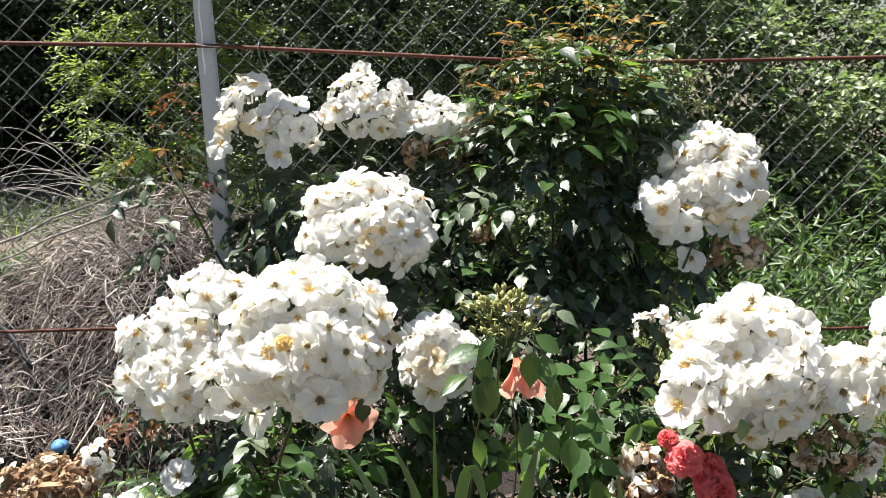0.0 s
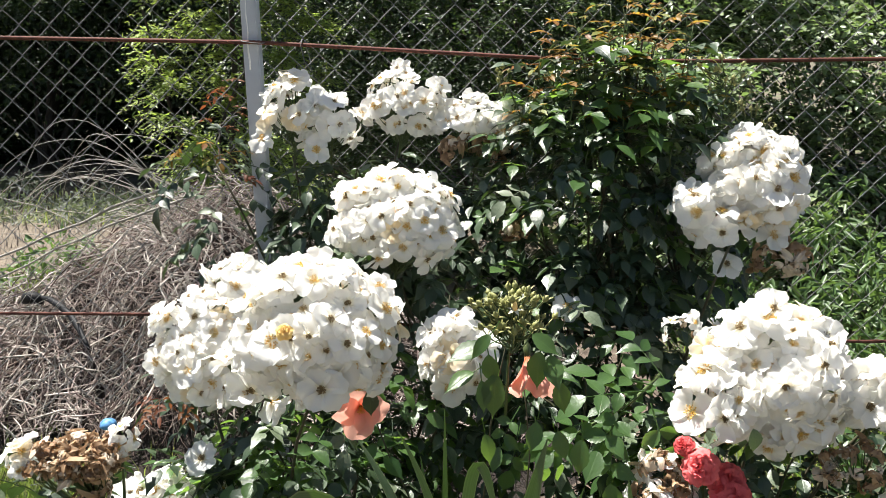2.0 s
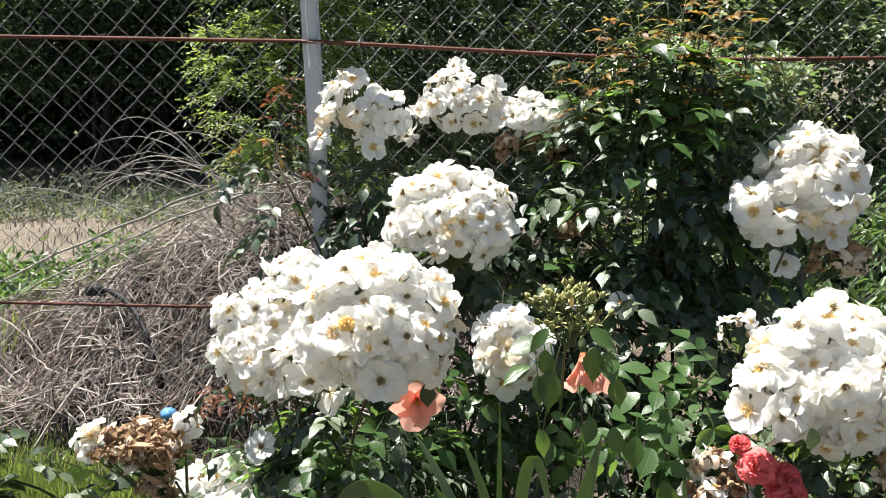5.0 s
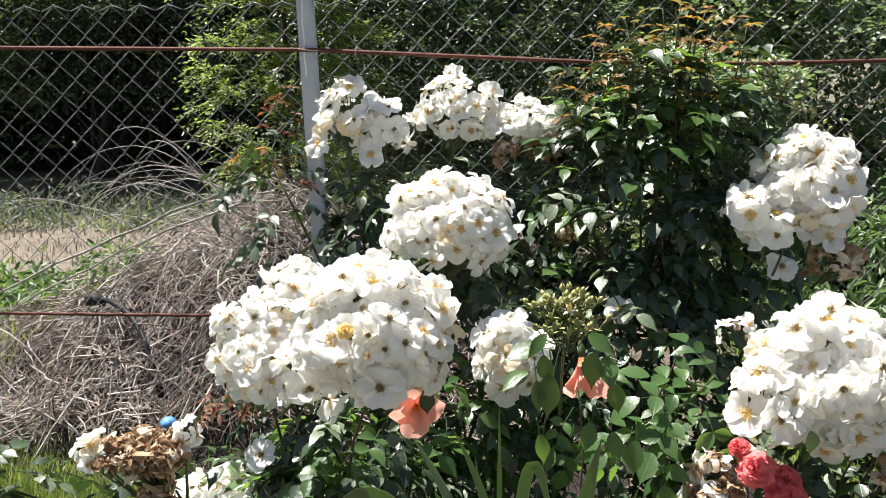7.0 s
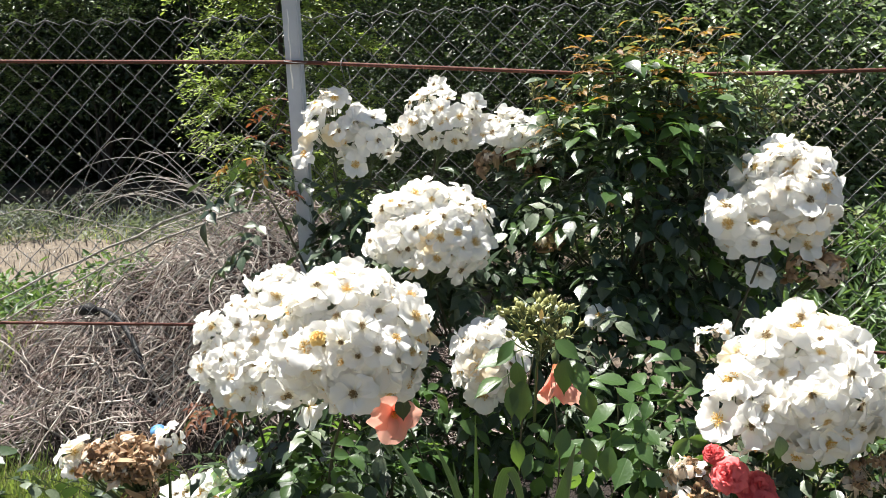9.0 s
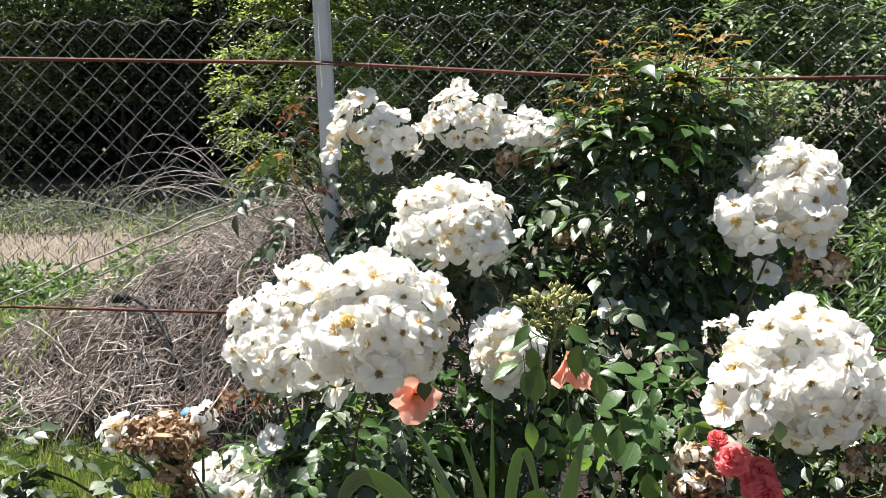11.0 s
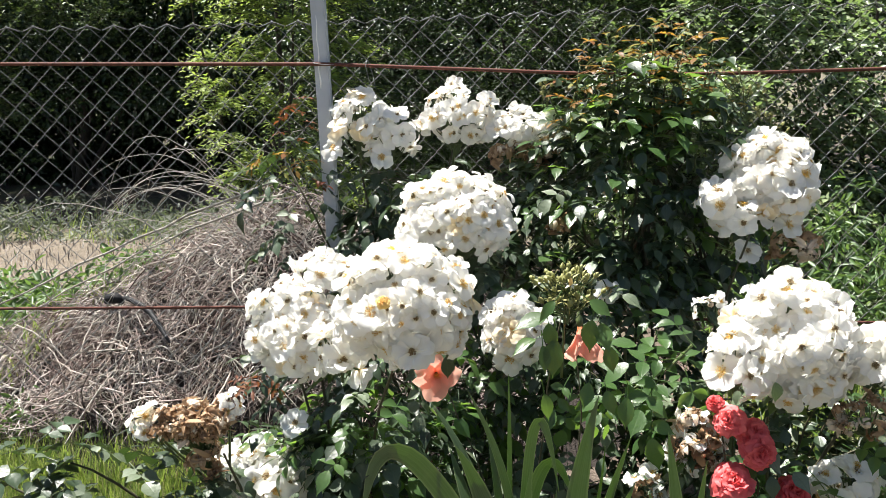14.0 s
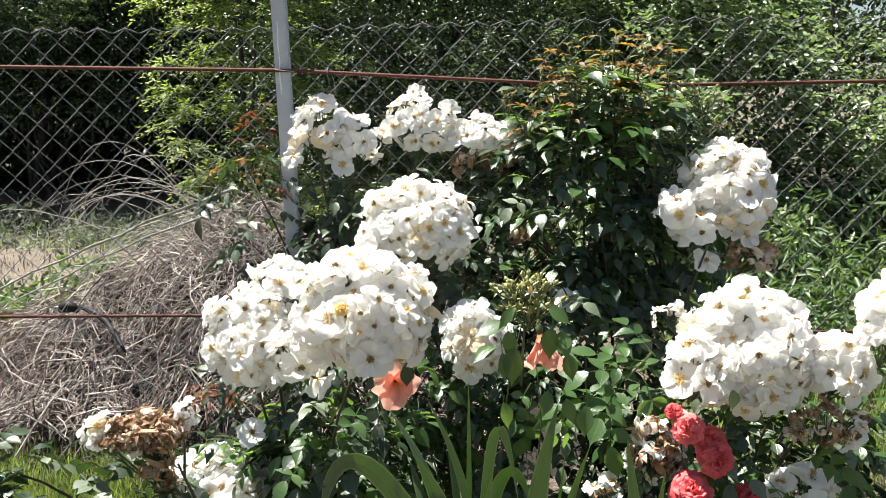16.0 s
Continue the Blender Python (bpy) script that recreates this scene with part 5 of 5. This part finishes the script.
bud_spray(b, W, (0.230, 2.207, 1.328), (0.037, 0.032, 0.042), 10, (0.309, 2.207, 1.170), 0.9)
flower_head(b, W, (0.810, 2.075, 1.079), (0.109, 0.094, 0.115), 78, OPEN_FLOWERS, (0.786, 2.092, 0.948), low=-0.7, size=(0.75, 1.17))
flower_head(b, W, (0.662, 2.028, 1.036), (0.040, 0.040, 0.034), 5, OPEN_FLOWERS, (0.685, 2.085, 0.951), size=(0.77, 1.19))
flower_head(b, W, (0.724, 2.028, 0.991), (0.051, 0.040, 0.040), 6, OPEN_FLOWERS, (0.719, 2.085, 0.929), size=(0.77, 1.19))
lone_flower(b, W, (0.854, 2.021, 0.970), (0.1, -0.8, 0.5), OPEN_FLOWERS[0], (0.792, 2.111, 0.865))
lone_flower(b, W, (0.750, 2.021, 0.902), (0.0, -0.8, 0.6), OPEN_FLOWERS[3], (0.725, 2.133, 0.798))
lone_flower(b, W, (0.374, 1.985, 0.808), (0.0, -0.75, 0.65), OPEN_FLOWERS[4], (0.441, 2.211, 0.600), "single_flower")
flower_head(b, W, (0.268, 2.127, 0.963), (0.033, 0.022, 0.022), 6, WILTED, (0.285, 2.182, 0.875), "faded_head", "wilted_flower", size=(0.75, 1.16))
flower_head(b, W, (0.400, 2.094, 1.084), (0.028, 0.022, 0.022), 6, WILTED, (0.406, 2.182, 1.007), "faded_head", "wilted_flower", size=(0.75, 1.16))
flower_head(b, W, (0.904, 2.088, 0.899), (0.067, 0.034, 0.045), 14, WILTED, (0.859, 2.133, 0.821), "faded_head", "wilted_flower", size=(0.76, 1.18))

# bush in front with the broad head, and its neighbours
b = rose_bush((0.790, 1.753), "white rose bush with a broad head and some faded blooms")
z5 = [((0.800, 1.753, 0.495), (0.346, 0.194, 0.173), 110), ((0.400, 1.890, 0.620), (0.151, 0.080, 0.140), 30), ((0.800, 1.839, 0.322), (0.410, 0.151, 0.216), 150), ((0.854, 1.883, 0.516), (0.324, 0.086, 0.151), 120)]
canes(b, W, [(0.703, 1.667, 0.668), (0.941, 1.645, 0.646), (0.995, 1.623, 0.754), (0.876, 1.667, 0.376)])
twigs(b, W, z5, 24)
foliage(b, W, z5, LEAF_MESH + FRESH_LIT_MESH[:3])
inv = Matrix.Translation(-b.location)
g = Geo()
tube(g, [inv @ Vector(p) for p in ((0.546, 1.752, 0.731), (0.478, 1.696, 0.692), (0.406, 1.674, 0.658), (0.355, 1.685, 0.619))], [0.004, 0.0038, 0.0036, 0.003], 6)
part("stem", g.mesh("stem", [STALK]), b)
for at, along, face, size in (((0.501, 1.696, 0.714), (-0.9, -0.3, 0.25), (0.1, -0.35, 0.9), 1.2), ((0.467, 1.685, 0.692), (-0.5, -0.5, -0.5), (0.0, -0.6, 0.7), 1.15), ((0.434, 1.674, 0.669), (-1.0, -0.1, -0.1), (-0.1, -0.3, 0.9), 1.15), ((0.512, 1.685, 0.692), (0.25, -0.4, -0.9), (0.2, -0.9, 0.5), 1.3), ((0.434, 1.674, 0.658), (-0.1, -0.5, -0.7), (-0.3, -0.8, 0.6), 1.2), ((0.546, 1.719, 0.731), (-0.2, 0.3, 0.4), (0.2, -0.5, 0.8), 1.1), ((0.400, 1.685, 0.647), (-0.8, -0.4, -0.3), (0.0, -0.5, 0.85), 1.0), ((0.523, 1.708, 0.720), (-0.8, 0.3, 0.1), (0.1, -0.3, 0.95), 1.15), ((0.557, 1.652, 0.658), (0.3, -0.2, -1.0), (0.1, -1.0, 0.3), 1.0)):
    part("leaf", W.choice(FRESH_LIT_MESH), b, inv @ Matrix.Translation(at) @ aim(face, along) @ Matrix.Scale(size, 4), "broad glossy fresh green leaf")
flower_head(b, W, (0.724, 1.606, 0.780), (0.136, 0.125, 0.134), 124, OPEN_FLOWERS, (0.705, 1.632, 0.586), low=-0.85, size=(0.71, 1.10))
flower_head(b, W, (0.602, 1.571, 0.742), (0.058, 0.074, 0.074), 22, OPEN_FLOWERS, (0.608, 1.646, 0.638), size=(0.72, 1.11))
flower_head(b, W, (0.923, 1.598, 0.735), (0.063, 0.063, 0.068), 24, OPEN_FLOWERS, (0.918, 1.619, 0.645), size=(0.71, 1.10))
flower_head(b, W, (1.028, 1.546, 0.850), (0.089, 0.079, 0.089), 34, OPEN_FLOWERS, (0.991, 1.577, 0.719), size=(0.71, 1.10))
flower_head(b, W, (0.447, 1.719, 0.371), (0.048, 0.036, 0.042), 9, OPEN_FLOWERS[:2] + WILTED[:3], (0.464, 1.766, 0.276), "faded_head", "wilted_flower", size=(0.65, 0.95))
flower_head(b, W, (0.865, 1.606, 0.430), (0.075, 0.067, 0.060), 15, OPEN_FLOWERS, (0.904, 1.752, 0.283), size=(0.76, 1.18))
flower_head(b, W, (0.889, 1.552, 0.617), (0.093, 0.055, 0.049), 44, WILTED[:8] + OPEN_FLOWERS[:1], (0.937, 1.683, 0.508), "faded_head", "wilted_flower", size=(0.36, 0.64), jitter=1.5)
flower_head(b, W, (0.526, 1.632, 0.530), (0.060, 0.045, 0.080), 56, WILTED[:9] + OPEN_FLOWERS[:4], (0.536, 1.814, 0.336), "faded_head", "wilted_flower", size=(0.53, 0.95), jitter=1.4)
flower_head(b, W, (0.648, 1.929, 0.771), (0.055, 0.044, 0.033), 9, OPEN_FLOWERS[:5] + WILTED[:2], (0.670, 1.929, 0.677), "faded_head", "wilted_flower", size=(0.44, 0.68))

# low bush at the grass
b = rose_bush((-0.617, 1.720), "low white rose bush with browned spent blooms")
z6 = [((-0.947, 1.654, 0.515), (0.264, 0.077, 0.034), 18), ((-0.617, 1.872, 0.347), (0.242, 0.088, 0.154), 40), ((-1.134, 1.676, 0.445), (0.143, 0.088, 0.099), 18), ((-0.820, 1.654, 0.430), (0.250, 0.066, 0.060), 30)]
canes(b, W, [(-0.562, 1.566, 0.545), (-0.496, 1.654, 0.325), (-1.002, 1.720, 0.457), (-1.222, 1.764, 0.413)])
twigs(b, W, z6[1:2], 8)
foliage(b, W, z6[:1] + z6[2:], ROUND_MESH[1:], scale=(0.7, 1.05), droop=0.75)
foliage(b, W, z6[1:2], LEAF_MESH)
flower_head(b, W, (-0.510, 1.780, 0.392), (0.130, 0.085, 0.085), 46, OPEN_FLOWERS, (-0.558, 1.824, 0.195), size=(0.82, 1.27))
flower_head(b, W, (-0.646, 1.610, 0.603), (0.094, 0.058, 0.047), 92, WILTED, (-0.606, 1.669, 0.445), "faded_head", "wilted_flower", size=(0.42, 0.82), jitter=1.6)
flower_head(b, W, (-0.755, 1.622, 0.591), (0.035, 0.035, 0.041), 8, OPEN_FLOWERS, (-0.652, 1.669, 0.445), size=(0.47, 0.76))
flower_head(b, W, (-0.561, 1.634, 0.630), (0.023, 0.023, 0.029), 4, OPEN_FLOWERS, (-0.582, 1.669, 0.468), size=(0.47, 0.70))
flower_head(b, W, (-0.629, 1.622, 0.515), (0.037, 0.035, 0.070), 26, WILTED, (-0.606, 1.669, 0.410), "faded_head", "wilted_flower", jitter=1.6, size=(0.42, 0.80))

# coral rose with a spray of buds
b = rose_bush((0.166, 1.693), "coral rose bush with nodding flowers and green buds")
canes(b, W, [(0.211, 1.556, 0.856), (-0.074, 1.648, 0.742), (0.245, 1.602, 0.788)], 0.03, 0.0032)
lone_flower(b, W, (-0.069, 1.599, 0.721), (0.12, -0.94, -0.12), TRUMPETS[0], (-0.067, 1.676, 0.633), size=0.66)
lone_flower(b, W, (0.252, 1.565, 0.842), (0.10, -0.36, -0.93), TRUMPETS[1], (0.225, 1.599, 0.900), size=1.22)
inv = Matrix.Translation(-b.location)
bud_spray(b, W, (0.220, 1.511, 0.919), (0.070, 0.059, 0.057), 84, (0.211, 1.556, 0.720), 1.0)
lone_flower(b, W, (0.223, 1.477, 0.948), (0.0, -0.35, 0.95), STAR, (0.217, 1.499, 0.868), "opening_bud", 1.0, "pale star of opened sepals round a cream bud")
STALKED = []
for i in range(6):
    g = leaflet(0.050, W.uniform(0.021, 0.029), W.uniform(0.2, 0.5), W.uniform(0.1, 0.5), 15, 0.045)
    tube(g, [(0, 0.001, 0), (0, -0.012, 0.002), (0.002, -0.026, 0.008)], [0.0009, 0.0009, 0.001], 4, 0, False)
    STALKED.append(g.mesh("leaflet", [ROSE_LEAF_FRESH_LIT]))
for k, (px, pz, dx, dz, y, fy) in enumerate((
        (0.177, 0.881, -0.069, -0.046, 1.490, 2.2), (0.150, 0.829, -0.041, -0.048, 1.490, 2.2), (0.177, 0.866, 0.009, -0.057, 1.479, 0.3), (0.164, 0.820, 0.006, -0.060, 1.473, 0.3),
        (0.190, 0.833, -0.008, -0.083, 1.473, 0.2), (0.269, 0.872, -0.014, -0.069, 1.479, 0.3), (0.287, 0.863, 0.021, -0.063, 1.484, 0.8), (0.303, 0.812, 0.011, -0.060, 1.490, 0.2),
        (0.175, 0.960, -0.030, -0.035, 1.300, 0.8), (0.240, 0.960, 0.040, -0.030, 1.300, 0.8),
        (0.269, 0.714, -0.014, -0.057, 1.536, 0.4), (0.310, 0.691, 0.014, -0.055, 1.548, 0.4), (0.172, 0.685, 0.011, -0.060, 1.548, 0.3), (0.356, 0.674, -0.007, -0.071, 1.548, 0.3))):
    along = Vector((dx, -0.012, dz))
    m = inv @ Matrix.Translation((px, y, pz)) @ aim((W.uniform(-0.5, 0.5), -1.0, fy), along)
    part("leaf", STALKED[(2 * k + (fy > 0.5)) % 6], b, m @ Matrix.Scale(along.length / 0.050, 4), "fresh green hanging leaf")
foliage(b, W, [((0.268, 1.716, 0.651), (0.080, 0.034, 0.046), 4)], FRESH_LIT_MESH, "leaf", "fresh green hanging leaf", scale=(0.8, 1.0), droop=1.1)

# red roses
b = rose_bush((0.650, 1.614), "red rose bush with full coral-red blooms")
canes(b, W, [(0.576, 1.593, 0.575), (0.639, 1.593, 0.501), (0.586, 1.571, 0.426), (0.714, 1.593, 0.395)], 0.03, 0.005)
for at, face, k, s in (((0.586, 1.566, 0.608), (-0.35, -0.7, 0.6), 0, 0.80), ((0.645, 1.585, 0.570), (0.3, -0.7, 0.6), 1, 0.92), ((0.647, 1.548, 0.541), (0.15, -0.95, 0.2), 2, 0.95), ((0.592, 1.545, 0.472), (-0.1, -0.65, 0.75), 0, 1.05), ((0.730, 1.561, 0.435), (0.2, -0.7, 0.65), 1, 1.0), ((0.558, 1.593, 0.640), (-0.5, -0.6, 0.5), 2, 0.46)):
    lone_flower(b, W, at, face, RED_ROSES[k], (at[0] + 0.02, at[1] + 0.05, at[2] - 0.15), size=s)
foliage(b, W, [((0.650, 1.646, 0.405), (0.127, 0.085, 0.106), 16)], LEAF_MESH)


# ---- irises ----
def iris_blade(foot, tip, width, bow, droop=0.0, turn=0.0):
    """A sword leaf from foot to tip: keeled, pointed, bowed by the vector bow; droop hangs its end down."""
    g = Geo()
    n = 16
    a, b, k = Vector(foot), Vector(tip), Vector(bow)
    pts = []
    for i in range(n):
        s = i / (n - 1)
        pts.append(a.lerp(b, s) + k * (4 * s * (1 - s)) - Vector((0, 0, droop * max(0, s - 0.55) ** 2 * 5)))
    vs, fs, uv = [], [], []
    for i, p in enumerate(pts):
        s = i / (n - 1)
        d = (pts[min(i + 1, n - 1)] - pts[max(i - 1, 0)]).normalized()
        side = d.cross(Matrix.Rotation(turn, 3, 'Z') @ Vector((0.0, 1.0, 0.25))).normalized()
        w = width * 0.5 * (1 - max(0.0, (s - 0.5) / 0.5) ** 1.7) + 0.0006
        up = side.cross(d).normalized()
        th = 0.0013 * (1 - 0.8 * s)
        vs += [p - side * w, p + up * th, p + side * w, p - up * th]
        uv += [(0, s), (0.5, s), (1, s), (0.5, s)]
    for i in range(n - 1):
        for q in range(4):
            q2 = (q + 1) % 4
            fs.append((i * 4 + q, i * 4 + q2, (i + 1) * 4 + q2, (i + 1) * 4 + q))
    return g.add(vs, fs, uv)


for foot, blades in (((0.098, 1.544), (
        ((-0.238, 1.500, 0.413), 0.048, (-0.062, 0.000, 0.290), 0.0, 0.1), ((-0.027, 1.489, 0.591), 0.048, (0.022, 0.000, 0.033), 0, 0.1), ((0.140, 1.511, 0.531), 0.031, (0.000, 0.000, 0.000), 0, 0.1),
        ((0.003, 1.566, 0.688), 0.020, (0.039, 0.000, 0.022), 0, 0.3), ((0.095, 1.577, 0.722), 0.014, (0.004, 0.011, 0.000), 0, 0.5), ((0.203, 1.533, 0.457), 0.024, (-0.010, 0.000, 0.325), 0.0, 0.2),
        ((0.241, 1.588, 0.413), 0.034, (-0.005, 0.000, 0.225), 0, 0.2), ((-0.089, 1.654, 0.633), 0.024, (0.033, 0.000, 0.033), 0, 0.4), ((0.043, 1.654, 0.589), 0.024, (0.000, 0.000, 0.000), 0, 0.6), ((-0.045, 1.676, 0.501), 0.029, (-0.011, 0.000, 0.044), 0, 0.4))),
        ((0.213, 1.522), (((0.287, 1.511, 0.692), 0.051, (-0.024, 0.000, 0.000), 0, 0.1), ((0.307, 1.544, 0.562), 0.017, (0.017, 0.000, 0.000), 0, 0.7), ((0.360, 1.533, 0.583), 0.029, (0.000, 0.000, 0.022), 0, 0.4), ((0.367, 1.500, 0.497), 0.029, (0.011, 0.000, 0.033), 0, 0.3), ((0.194, 1.500, 0.479), 0.020, (-0.004, 0.000, 0.011), 0, 0.3))),
        ((0.488, 1.522), (((0.441, 1.522, 0.604), 0.035, (0.000, 0.000, 0.000), 0, 0.2), ((0.527, 1.522, 0.534), 0.026, (0.000, 0.000, 0.000), 0, 0.3), ((0.400, 1.511, 0.468), 0.033, (-0.011, 0.000, 0.022), 0, 0.3)))):
    clump = thing("iris_clump", (foot[0], foot[1], GROUND), "clump of green sword-shaped iris leaves", "iris", "iris clumps")
    for i, (tip, width, bow, droop, turn) in enumerate(blades):
        f = Vector((0.016 * math.cos(i * 2.4), 0.016 * math.sin(i * 2.4), -0.02))
        part("blade", iris_blade(f, Vector(tip) - clump.location, width, bow, droop, turn).mesh("blade", [IRIS], False), clump)

# ---- small things ----
stake = thing("plant_stake", (-0.880, 2.30, GROUND), "thin stake with a rounded blue plastic cap", "stake")
g = Geo()
tube(g, [(0, 0, -0.05), (0, 0, 0.12), (0.002, 0, 0.25)], 0.006, 8)
part("rod", g.mesh("rod", [CANE]), stake)
bm = bmesh.new()
bmesh.ops.create_uvsphere(bm, u_segments=18, v_segments=10, radius=0.024)
for v in bm.verts:
    v.co.z *= 0.85 if v.co.z > 0 else 0.5
me = bpy.data.meshes.new("cap")
bm.to_mesh(me), bm.free()
me.materials.append(BLUE)
for p in me.polygons:
    p.use_smooth = True
part("cap", me, stake, Matrix.Translation((0.002, 0, 0.258)), "rounded blue plastic cap")

g = Geo()
# Second piece is black to stand for the shadow by the tag
for x0, x1, z0, z1, k, m in ((-0.340, -0.318, 1.250, 1.330, 0.6, 0), (-0.318, -0.298, 1.315, 1.352, 0.25, 1)):
    g.add([(x0, 2.215, z0), (x1, 2.21, z0 + 0.01), (x1 + k * 0.03, 2.21, z1 + 0.01), (x0 + k * 0.03, 2.215, z1), (x0, 2.217, z0), (x1, 2.212, z0 + 0.01), (x1 + k * 0.03, 2.212, z1 + 0.01), (x0 + k * 0.03, 2.217, z1)],
          [(0, 1, 2, 3), (7, 6, 5, 4), (0, 4, 5, 1), (1, 5, 6, 2), (2, 6, 7, 3), (3, 7, 4, 0)], None, m)
tube(g, [(-0.30, 2.21, 1.35), (-0.285, 2.28, 1.37), (-0.275, 2.345, 1.378)], 0.001, 4, 1)
for v in g.v:
    v += np.array((-0.012, 0.055, 0.0))
tagged(new("plant_tag", g.mesh("plant_tag", [DRIP, HOSE], False)), "white plastic plant tag tied to the fence, its shadow a black piece", "plant tag")

# single leaves that hang before the heads
LEAFLET = leaflet(0.046, 0.027, 0.45, 0.3, 13, 0.05).mesh("leaflet", [ROSE_LEAF])
for bush, at, along, face, size in ((bpy.data.objects["rose_bush"], (-0.041, 1.506, 0.789), (0.1, -0.1, -1), (0.25, -0.95, 0.15), 1.15), (bpy.data.objects["rose_bush.004"], (0.634, 1.428, 0.748), (0.1, 0, -1), (0.2, -1, 0.2), 1.0), (bpy.data.objects["rose_bush.005"], (-0.540, 1.671, 0.427), (0.3, -0.3, -0.8), (0.1, -0.8, 0.5), 1.1), (bpy.data.objects["rose_bush"], (-0.030, 1.455, 0.832), (0.1, -0.1, -1), (0.3, -0.9, 0.2), 1.0), (bpy.data.objects["rose_bush"], (-0.098, 1.46, 0.812), (-0.3, -0.1, -0.9), (-0.3, -0.9, 0.3), 0.9)):
    part("leaf", LEAFLET, bush, Matrix.Translation(-bush.location) @ Matrix.Translation(at) @ aim(face, along) @ Matrix.Scale(size, 4), "single dark hanging leaf")

# grey board at the edge of the grass
bm = bmesh.new()
bmesh.ops.create_cube(bm, size=1.0, matrix=Matrix.Diagonal((0.30, 0.02, 0.40, 1)))
bmesh.ops.bevel(bm, geom=bm.edges[:], offset=0.003, segments=1, affect='EDGES')
me = bpy.data.meshes.new("board")
bm.to_mesh(me), bm.free()
me.materials.append(SLATE)
me.materials.append(PALE_EDGE)
for p in me.polygons:
    p.material_index = 1 if abs(p.normal.y) < 0.5 else 0
tagged(part("board", me, None, Matrix.Translation((-1.565, 1.95, 0.365)) @ Matrix.Rotation(radians(14), 4, 'X') @ Matrix.Rotation(radians(38), 4, 'Y')), "grey board with a pale edge standing in the grass", "board")
